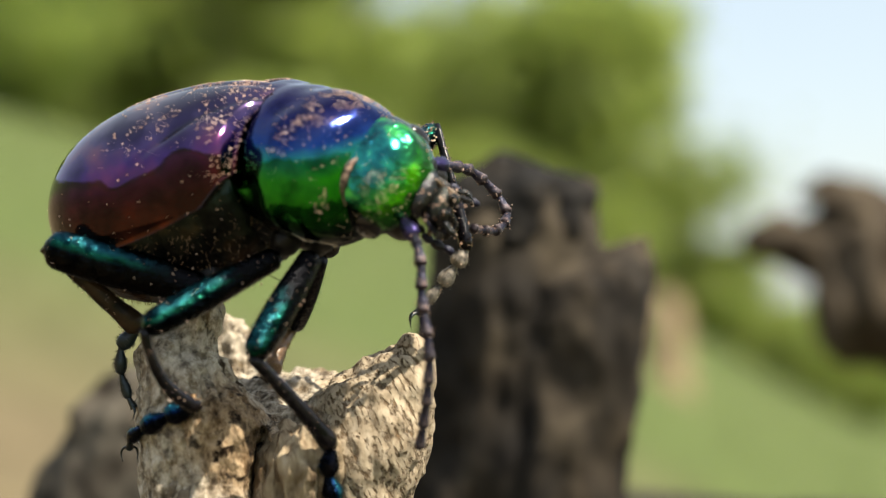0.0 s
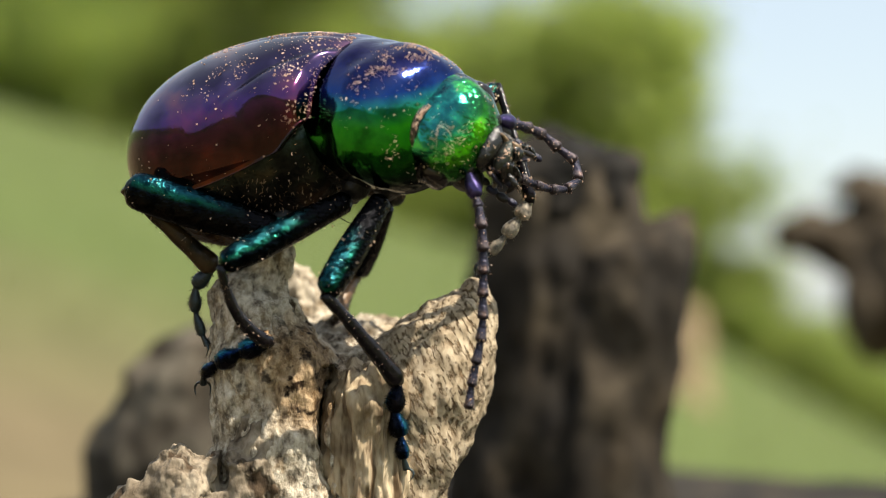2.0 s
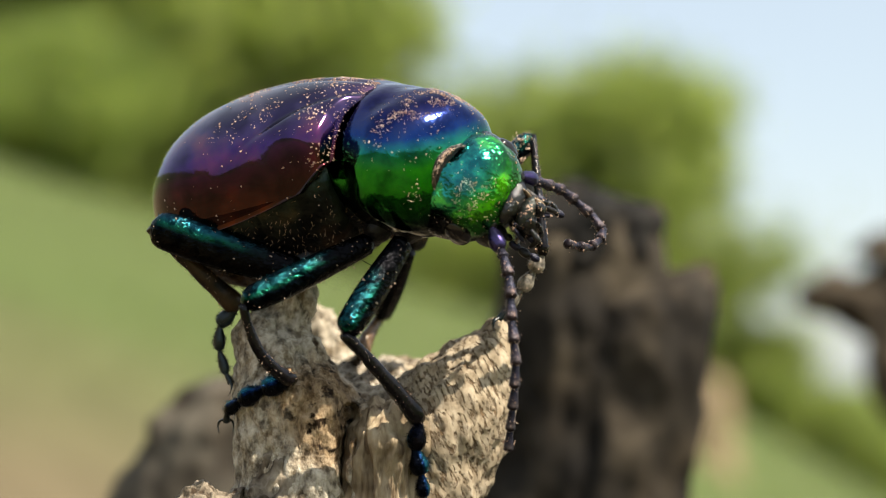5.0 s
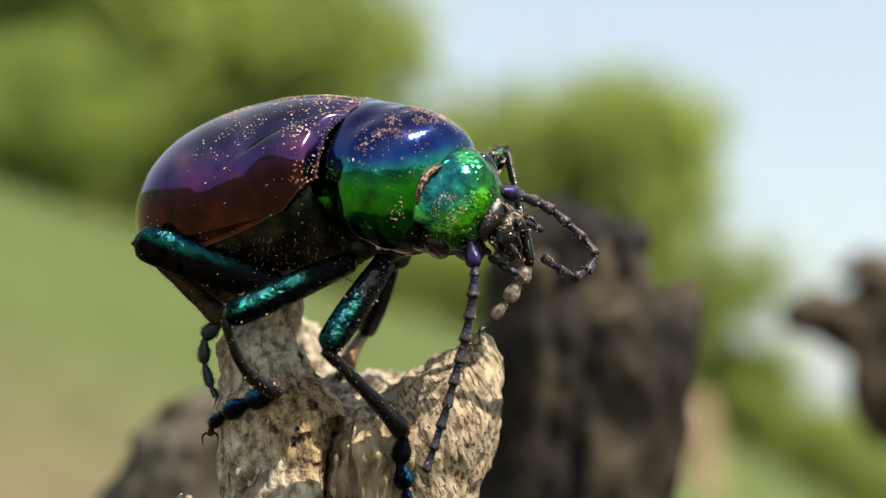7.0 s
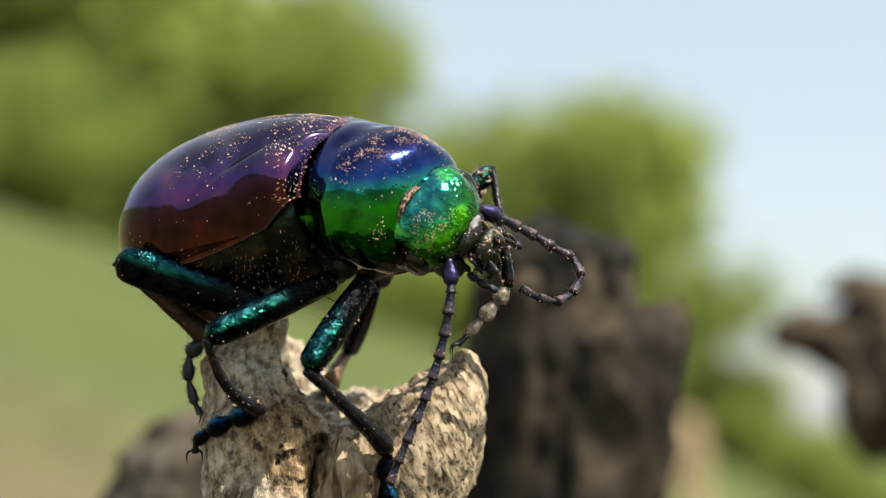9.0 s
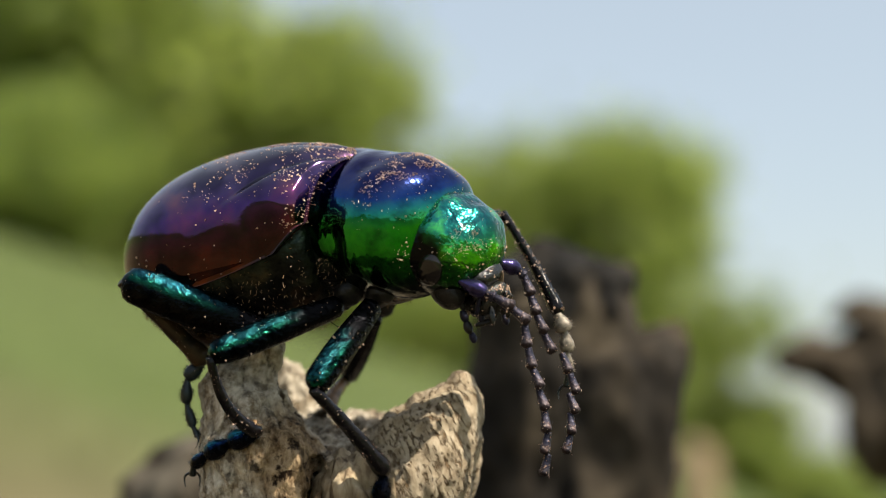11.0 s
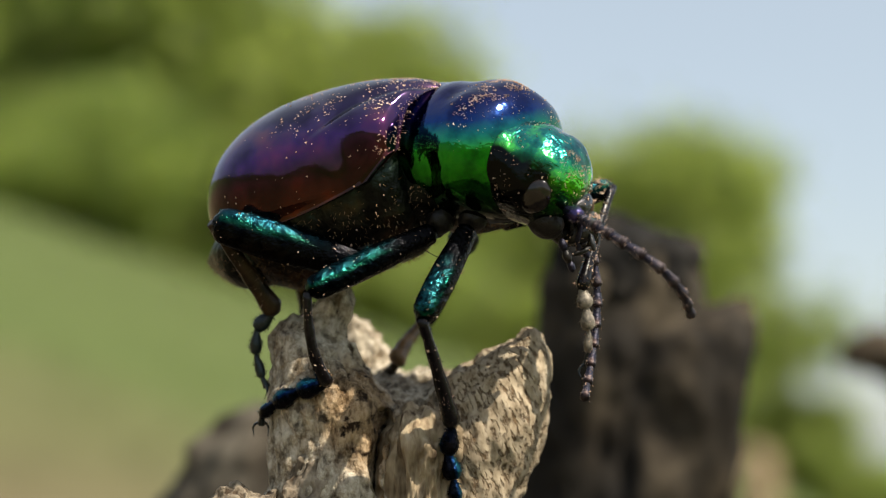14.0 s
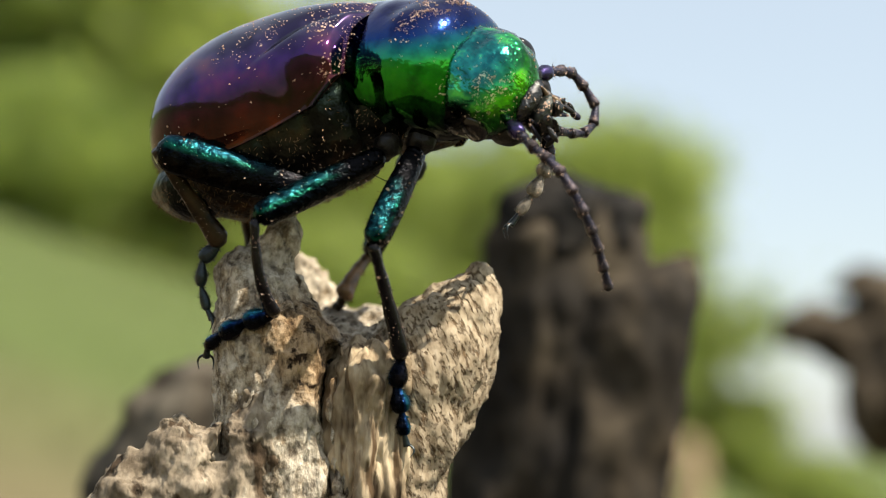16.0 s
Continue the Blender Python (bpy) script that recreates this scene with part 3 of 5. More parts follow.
build_fork()
column("splinter", [(-26, -2.7, 1.6, 2.0, 3), (-14, -2.5, 0.4, 1.3, 1.9), (-9, -2.4, 0.2, 1.4, 1.6), (-7, -2.4, 0.25, 1.42, 1.4), (-6.2, -2.35, 0.5, 1.32, 1.2), (-5.8, -2.25, 0.9, 0.95, 0.9)], WOOD_TAN, stump, 200, 180, 0.55, 3.5, 3.0, 0.2, label="fibrous tan strip of splintered wood", lift=0.55)


def build_chunk():
    verts, faces = skin(chunk_field, (-15.5, -4.5, -16), (-4.5, 3.5, -7), 0.11)
    e = 0.15
    n = np.stack([chunk_field(*(verts + np.eye(3)[k] * e).T) - chunk_field(*(verts - np.eye(3)[k] * e).T) for k in range(3)], 1)
    n /= np.linalg.norm(n, axis=1)[:, None] + 1e-9
    out = []
    for p, m in zip(verts, n):
        v = Vector(p)
        # fibres run up and lean to the east
        q = Vector((v.x - 0.45 * v.z, v.y, v.z + 0.45 * v.x))
        d = 0.32 * noise.fractal(q * 0.55, 0.9, 2, 4)
        d -= 0.3 * abs(noise.noise(Vector((q.x * 1.5, q.y * 1.5, q.z * 0.3 + 7)))) ** 0.7
        d += 0.12 * noise.fractal(Vector((q.x * 4, q.y * 4, q.z * 1.3)), 0.7, 2, 2)
        out.append(mm(*(v + Vector(m) * d)))
    return finish("splinter", out, faces, WOOD_GREY, stump, label="rough broken grey slab with slanting fibres")


build_chunk()
column("splinter", [(-40, 5.6, 42, 7.5, 7), (-16, 6.8, 42, 6.2, 6), (-6, 7.4, 42, 5.6, 5), (-1.2, 7.4, 42, 5.0, 4.4), (0.9, 7.7, 42, 4.3, 3.6), (1.5, 7.7, 42, 3.9, 3.0), (2.0, 7.2, 42, 2.2, 1.8), (2.7, 7.0, 42, 1.0, 0.9)], WOOD_DARK, stump, 96, 100, 0.9, 2.0, 21.0, scale=2.5, label="dark charred splinter")
column("splinter", [(-2.2, 7.4, 41.6, 3.6, 3.6), (-1.4, 7.4, 41.8, 4.2, 4.0), (0.6, 7.6, 41.8, 4.5, 3.9), (1.5, 7.5, 41.8, 4.15, 3.2), (2.1, 7.1, 41.6, 2.4, 2.0), (2.9, 6.9, 41.6, 1.0, 0.9)], WOOD_CHAR, stump, 80, 60, 0.9, 1.5, 27.0, scale=2.0, label="black charred tip of the broken wood", lift=0.5)
column("splinter", [(-40, 8.2, 40.5, 6, 6), (-14, 9.0, 40, 4.4, 5), (-7, 10.6, 40, 4.1, 4.4), (-4.2, 11.2, 40, 3.9, 3.8), (-3.2, 11.7, 40, 3.3, 3.0), (-2.6, 13.3, 40, 1.4, 1.2), (-1.8, 14.2, 40, 0.6, 0.6)], WOOD_DARK, stump, 80, 90, 0.7, 2.0, 33.0, scale=2.5, label="dark charred splinter")
WOOD_DULL = wood_mat("dull_grey_wood", (0.03, 0.026, 0.02), (0.1, 0.086, 0.066), (0.175, 0.152, 0.118), 0.3, 420, 0.0004)
WOOD_MID = wood_mat("dull_brown_wood", (0.025, 0.019, 0.013), (0.09, 0.069, 0.046), (0.16, 0.124, 0.083), 0.3, 420, 0.0004)
column("splinter", [(-40, -16, 42, 7, 6), (-16, -15.9, 42, 4.6, 4), (-11.5, -15.2, 42, 3.4, 3), (-9.3, -14.3, 42, 2.2, 2), (-8.4, -13.7, 42, 0.9, 0.9)], WOOD_DULL, stump, 72, 70, 0.7, 2.0, 44.0, scale=2.5, label="dark grey broken splinter")


def build_snag():
    """A dead forked trunk some way behind."""
    snag = tagged(new("dead_branch"), "dark dead forked branch standing behind the stump", "branch")
    snag.matrix_basis = TILT @ Matrix.Translation((0, 0, -0.0013))
    column("trunk", [(-480, 100, 168, 16, 14), (-100, 97, 162, 14, 11), (-30, 94, 158, 12, 10), (-10, 92, 157, 10, 9), (6, 92, 157, 8, 7), (22, 95, 157, 3, 3)], WOOD_MID, snag, 60, 90, 2.2, 1.5, 5.0, scale=8.0)
    for line in (((94, -18, 11), (72, -15, 10.5), (60, -13.5, 10), (53, -14, 7.5), (50, -15, 3)),
                 ((62, -10, 6.5), (52, -8.5, 4.6), (46, -6.8, 3.0), (41.5, -7.4, 1.5)),
                 ((62, -8, 6), (56, -3.5, 4), (51.5, -1.4, 2.2), (48.5, -1.6, 0.8)),
                 ((64, -16, 7), (57, -19, 4), (53.5, -21.5, 1.8))):
        verts, n, k = [], 40, 48
        st = list(zip(*line))
        u0 = np.linspace(0, 1, len(line))
        for i in range(k):
            u = i / (k - 1)
            cx, cz, r = (float(np.interp(u, u0, q)) for q in st)
            r *= 1 if u < 0.94 else max(0.15, 1 - ((u - 0.94) / 0.06) ** 2)
            for j in range(n):
                a = 2 * math.pi * j / n
                d = r * (1 + 0.4 * noise.fractal(Vector((cx * 0.22, math.cos(a) * 1.3, math.sin(a) * 1.3 + cz * 0.1)), 1, 2, 3))
                verts.append(mm(cx + 0.3 * d * math.cos(a), 157 + d * math.cos(a), cz + d * math.sin(a)))
        finish("limb", verts, grid_faces(k, n) + [tuple(range(n))[::-1], tuple(range((k - 1) * n, k * n))], WOOD_MID, snag)


build_snag()
post = tagged(new("dead_stump"), "short pale dry stump standing on the grassy slope", "tree stump")
column("trunk", [(-460, 1135, 7920, 120, 110), (-250, 1130, 7920, 92, 85), (-60, 1130, 7920, 84, 78), (15, 1122, 7920, 74, 66), (40, 1118, 7920, 40, 36)], WOOD_PALE, post, 60, 60, 14.0, 3.0, 51.0, scale=60.0)


# ---- the beetle ----
HOME = Matrix.Translation(mm(-3.0, 0.5, -4.8))
AWAY = HOME.inverted()


def local(x, y, z):
    """A place in millimetres about H0, in the beetle's space."""
    return AWAY @ mm(x, y, z)


def piece(x, y, z, rx=0, ry=0, rz=0):
    """The pose of a piece of the beetle, from millimetres and degrees."""
    m = pose(0, 0, 0, rx, ry, rz)
    m.translation = local(x, y, z)
    return m


beetle = tagged(new("beetle"), "iridescent green and violet beetle dusted with pollen, perched on a stump", "beetle")
beetle.matrix_basis = HOME


def bulge(s, peak, front, back, power=2.0):
    """A profile over 0..1 that is 1 at the peak, and front and back at the ends, rounded."""
    if s < peak:
        return front + (1 - front) * (1 - ((peak - s) / peak) ** power)
    return back + (1 - back) * math.sqrt(max(0.0, 1 - ((s - peak) / (1 - peak)) ** power))


def wing_case(side, m):
    """One half of the hard back, a shell with a rim, from the seam down to the edge."""
    length, wide, tall, rows, cols = 10.0, 3.4, 3.55, 120, 72
    outer, inner = [], []
    for i in range(rows):
        for j in range(cols):
            v = j / (cols - 1)
            # the front edge slopes back from the seam to the shoulder
            first = 0.115 * min(1.0, v / 0.62) ** 1.3 + 0.06 * max(0.0, v - 0.6) / 0.4
            s = first + (1 - first) * i / (rows - 1)
            x = 2.65 - s * length
            w = wide * bulge(s, 0.54, 0.62, 0.0, 2.5)
            h = tall * bulge(s, 0.47, 0.7, 0.0, 2.3)
            edge = -0.65 + 0.4 * max(0, s - 0.7)
            reach = math.pi / 2 + 0.5 - 1.1 * max(0, 1 - s / 0.75) ** 1.5
            u = v * reach / (math.pi / 2 + 0.5)
            a = v * reach
            y = w * math.sin(min(a, math.pi / 2)) ** 0.92 - (w * 0.06 * max(0, a - math.pi / 2) / 0.5)
            z = h * math.cos(min(a, math.pi / 2)) ** 0.9 if a < math.pi / 2 else edge * (a - math.pi / 2) / 0.5 * bulge(s, 0.4, 0.9, 0.1)
            hump = 0.42 * math.exp(-((s - 0.24) / 0.08) ** 2 - ((u - 0.54) / 0.13) ** 2)
            fold = 0.08 + 0.78 * s
            groove = 0.2 * math.exp(-((u - fold) / 0.05) ** 2) * max(0, 1 - (s / 0.62) ** 3)
            swell = 0.06 * math.exp(-((u - fold - 0.12) / 0.08) ** 2 - ((s - 0.3) / 0.2) ** 2)
            dent = 0.05 * math.exp(-((s - 0.38) / 0.05) ** 2 - ((u - 0.6) / 0.12) ** 2)
            seam = 0.09 * math.exp(-(u / 0.03) ** 2)
            ledge = 0.07 * math.exp(-((j / (cols - 1) - 1) / 0.03) ** 2)
            fall = 0.9 * max(0.0, 1 - (s - first) / 0.06) ** 2 * min(1.0, 0.1 + u / 0.5)
            k = 1 + (hump + swell + ledge - dent - groove - fall) / 3.2
            p = Vector((x + 0.2 * hump, side * (y * k + 0.012), z * k - seam))
            outer.append(p * MM)
            inner.append(Vector((x, side * max(0.012, y * 0.95 - 0.03), z * 0.95 - 0.06)) * MM)
    n = rows * cols
    faces = grid_faces(rows, cols, False)
    faces += [tuple(q + n for q in f[::-1]) for f in faces]
    rim = [i * cols for i in range(rows)] + [(rows - 1) * cols + j for j in range(1, cols)]
    rim += [i * cols + cols - 1 for i in range(rows - 2, -1, -1)] + [j for j in range(cols - 2, 0, -1)]
    faces += [(rim[k], rim[k] + n, rim[(k + 1) % len(rim)] + n, rim[(k + 1) % len(rim)]) for k in range(len(rim))]
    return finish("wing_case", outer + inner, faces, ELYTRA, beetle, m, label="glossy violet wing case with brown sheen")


def barrel(name, stations, material, m, n=56, k=48, power=0.9, parent=None, label="", ripple=0.0, bands=0):
    """A rounded body piece along x: stations of x, half width, rise, drop, in millimetres."""
    st = list(zip(*stations))
    verts = []
    for i in range(k):
        x = st[0][0] + (st[0][-1] - st[0][0]) * i / (k - 1)
        w, up, down = (float(np.interp(x, st[0], st[q])) for q in (1, 2, 3))
        for j in range(n):
            a = 2 * math.pi * j / n
            c, s = math.cos(a), math.sin(a)
            d = 1 + ripple * noise.noise(Vector((x * 1.1, c * 2, s * 2)))
            if bands:
                d -= 0.05 * max(0, math.cos(bands * math.pi * 2 * i / (k - 1))) ** 8
            y = w * math.copysign(abs(c) ** power, c) * d
            z = (up if s > 0 else down) * math.copysign(abs(s) ** power, s) * d
            verts.append(Vector((x, y, z)) * MM)
    faces = grid_faces(k, n) + [tuple(range(n))[::-1], tuple(range((k - 1) * n, k * n))]
    return finish(name, verts, faces, material, parent or beetle, m, label=label)


def dome_stations(x0, x1, w, up, down, peak, f, b, count=24, power=2.2):
    out = []
    for i in range(count):
        s = i / (count - 1)
        k = bulge(s, peak, b, f, power)
        out.append((x0 + (x1 - x0) * s, w * k, up * k, down * k))
    return out


BACK = piece(-4.2, 0.9, 2.2, 14, -13, -19)
wing_case(-1, BACK)
wing_case(1, BACK)
belly = barrel("abdomen", dome_stations(-7.5, 0.6, 2.95, 1.6, 3.45, 0.52, 0.8, 0.12, power=2.8), FLANK, BACK, power=0.95, ripple=0.03, bands=5, label="black segmented belly")
tail = barrel("abdomen_tip", dome_stations(-1.65, 2.2, 2.0, 1.3, 1.5, 0.55, 0.1, 0.1), FLANK, BACK @ Matrix.Translation(Vector((-5.2, 0, -1.0)) * MM), ripple=0.05, bands=2, label="rounded dark brown end of the belly")
thorax = barrel("thorax", dome_stations(-1.6, 2.6, 2.15, 1.7, 1.95, 0.45, 0.6, 0.7), FLANK, piece(-3.6, 0.8, 1.8, 12, 2, -26), ripple=0.08, label="black underside plates of the chest")
def shield_stations():
    """An almost round dome with a thin raised rim at both ends."""
    out = [(-2.27, 1.2, 1.1, 1.0), (-2.25, 1.9, 1.8, 1.6)]
    for i in range(60):
        x = -2.21 + 5.21 * i / 59
        k = (1 - ((x - 0.6) / 2.5) ** 3.4) ** 0.5 if x > 0.6 else 1 - 0.05 * ((0.6 - x) / 2.81) ** 3
        k += 0.035 * (0.3 * math.exp(-((x + 2.09) / 0.06) ** 2) + 0.25 * math.exp(-((x - 2.95) / 0.06) ** 2)) - 0.015 * math.exp(-((x + 1.95) / 0.1) ** 2)
        out.append((x, 2.86 * k, 2.6 * k, 2.53 * k))
    return out + [(3.03, 1.2, 1.1, 1.05), (3.04, 0.8, 0.7, 0.7)]


finish("scutellum", [v * 0.5 for v in lathe(1.2, lambda s: 0.9 * math.sin(math.pi * (0.08 + 0.84 * s)) ** 0.7, 20, 16, 1.0)[0]], lathe(1.2, lambda s: 1, 20, 16)[1], TEAL, beetle, piece(-3.95, 0.1, 4.42, 0, 0, -20), label="small teal plate between the wing cases")
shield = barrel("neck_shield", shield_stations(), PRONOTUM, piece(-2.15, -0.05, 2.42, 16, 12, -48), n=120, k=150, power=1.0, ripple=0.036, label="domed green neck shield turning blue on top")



def clump(p, scale, sharp, seed):
    """Between 0 and 1: grains gather in patches."""
    return max(0.0, min(1.0, 0.5 + sharp * noise.noise(Vector((p.x * scale + seed, p.y * scale, p.z * scale)))))


def dust(host, count, seed, near, size=(0.03, 0.075), label="scattered pinkish grains of dust"):
    """Grains lying on a piece, thicker where near() is high."""
    rng = random.Random(seed)
    me = host.data
    polys = [p for p in me.polygons if p.area > 0]
    verts, faces = [], []
    base = [Vector(q) for q in ((1, 0, -0.4), (-0.5, 0.87, -0.4), (-0.5, -0.87, -0.4), (0.4, 0.2, 0.7), (-0.4, -0.1, 0.6))]
    tri = [(0, 1, 3), (1, 4, 3), (1, 2, 4), (2, 0, 4), (0, 3, 4), (2, 1, 0)]
    made = 0
    while made < count:
        p = rng.choice(polys)
        if rng.random() > near(p.center / MM, p.normal):
            continue
        made += 1
        spin = Matrix.Rotation(rng.uniform(0, 6.28), 3, p.normal)
        frame_ = p.normal.to_track_quat("Z", "X").to_matrix()
        r = (size[0] + (size[1] - size[0]) * rng.random() ** 2.5) * MM
        corner = me.vertices[rng.choice(p.vertices)].co
        at = p.center.lerp(corner, rng.random())
        i = len(verts)
        long = rng.uniform(0.6, 1.9)
        verts += [at + spin @ (frame_ @ (Vector((q.x * long, q.y, q.z)) * r * rng.uniform(0.6, 1.4))) for q in base]
        faces += [tuple(i + k for k in f) for f in tri]
    ob = finish("dust", verts, faces, DUST, host, smooth=False, label=label)
    ob["kind"] = "stuff"
    return ob


def flank_plate(x, z, a, b, turn, material, label):
    """A flat scale lying on the near side of the chest, at a place in millimetres."""
    m = thorax.matrix_basis
    at = min((m @ v.co for v in thorax.data.vertices), key=lambda q: ((q - local(x, q.y / MM, z)).x ** 2 + (q - local(x, 0, z)).z ** 2) / MM ** 2 + 0.02 * q.y / MM)
    verts = []
    for i in range(9):
        r = i / 8
        for j in range(20):
            w = 2 * math.pi * j / 20
            edge = 1 + 0.2 * math.cos(3 * w + turn)
            verts.append(Vector((a * r * edge * math.cos(w), -0.16 * (1 - r ** 3) + 0.1 * r, b * r * edge * math.sin(w))) * MM)
    place = pose(0, 0, 0, -18, turn, -12)
    place.translation = at
    plate = finish("flank_plate", verts, grid_faces(9, 20), material, beetle, place, label=label)
    grains = dust(plate, 30, 80, lambda p, n: 0.4, (0.012, 0.04), "")
    grains.parent, grains.matrix_basis = beetle, place.copy()


def rim(x, scale, thick, name, label):
    """A raised bead round the neck shield's edge."""
    around, n, verts = 120, 8, []
    for i in range(around):
        a = 2 * math.pi * i / around
        c, s = math.cos(a), math.sin(a)
        r = thick * (1 + 0.25 * noise.noise(Vector((c * 5, s * 5, x))))
        for j in range(n):
            b = 2 * math.pi * j / n
            k = scale + r * math.cos(b) / 2.8
            verts.append(Vector((x + r * math.sin(b) + 0.1 * s, 2.96 * k * c, (2.68 if s > 0 else 2.6) * k * s)) * MM)
    faces = [(i * n + j, i * n + (j + 1) % n, (i + 1) % around * n + (j + 1) % n, (i + 1) % around * n + j) for i in range(around) for j in range(n)]
    bead = finish(name, verts, faces, RIM, shield, label=label)
    dust(bead, 420, 70, lambda p, m: 0.4 * clump(p, 1.5, 2.0, 5), (0.012, 0.05), "").parent = shield
    return bead


rim(-2.22, 0.92, 0.085, "rear_rim", "thin dark bronze rim, dusty")
rim(3.0, 0.36, 0.07, "front_rim", "thin dark bronze rim, dusty")
for px, pz, pa, pb, turn in ((-4.7, 0.85, 0.42, 0.62, 20), (-5.3, 0.2, 0.5, 0.45, -30), (-4.0, -0.1, 0.55, 0.4, 10), (-4.5, -0.6, 0.5, 0.35, 35), (-5.4, -0.9, 0.6, 0.35, 5)):
    flank_plate(px, pz, pa, pb, turn, FLANK_GREEN, "dark green plate on the flank")
barrel("collar", [(2.8, 0.9, 0.82, 0.8), (3.02, 1.02, 0.93, 0.9), (3.07, 0.96, 0.87, 0.85), (3.1, 0.5, 0.45, 0.45)], BLACK, Matrix.Identity(4), parent=shield, label="black dusty collar round the neck")
breast = barrel("breastplate", dome_stations(-1.7, 2.0, 2.3, 1.2, 2.8, 0.5, 0.7, 0.7), FLANK, Matrix.Identity(4), ripple=0.12, parent=shield, label="black lumpy breastplate under the neck shield")


FACE = (0.95, -0.75, 0.75)


def fringe(host, count, seed, where, long=0.22):
    """Fine golden hairs standing on the underside of a piece."""
    rng = random.Random(seed)
    verts, faces, made = [], [], 0
    polys = list(host.data.polygons)
    while made < count:
        p = rng.choice(polys)
        if rng.random() > where(p.center / MM, p.normal):
            continue
        made += 1
        tip = (p.normal + Vector((rng.gauss(0, 0.35), rng.gauss(0, 0.35), rng.gauss(0, 0.35) - 0.3))).normalized() * rng.uniform(0.4, 1.0) * long * MM
        u = tip.orthogonal().normalized() * 0.012 * MM
        v = tip.cross(u).normalized() * 0.012 * MM
        at = p.center.lerp(host.data.vertices[rng.choice(p.vertices)].co, rng.random())
        i = len(verts)
        verts += [at + u, at - u * 0.5 + v, at - u * 0.5 - v, at + tip]
        faces += [(i, i + 1, i + 3), (i + 1, i + 2, i + 3), (i + 2, i, i + 3)]
    ob = finish("hair_fringe", verts, faces, TUFT, host, smooth=False, label="fine golden-brown hairs")
    ob["kind"] = "stuff"


fringe(belly, 1500, 90, lambda p, n: (n.z < 0.1) * (0.15 + clump(p, 1.2, 2.0, 2)), 0.26)
fringe(tail, 400, 93, lambda p, n: (n.z < 0.2) * (0.2 + clump(p, 1.5, 2.0, 4)))
fringe(thorax, 700, 91, lambda p, n: (n.z < 0.2) * (0.2 + clump(p, 1.5, 2.0, 3)))
fringe(breast, 900, 92, lambda p, n: (n.z < 0.1) * (0.2 + clump(p, 1.5, 2.0, 6)))
barrel("neck", dome_stations(0.5, 3.1, 1.5, 1.4, 1.4, 0.3, 0.6, 0.9), BLACK, Matrix.Identity(4), parent=shield, label="black neck behind the head")


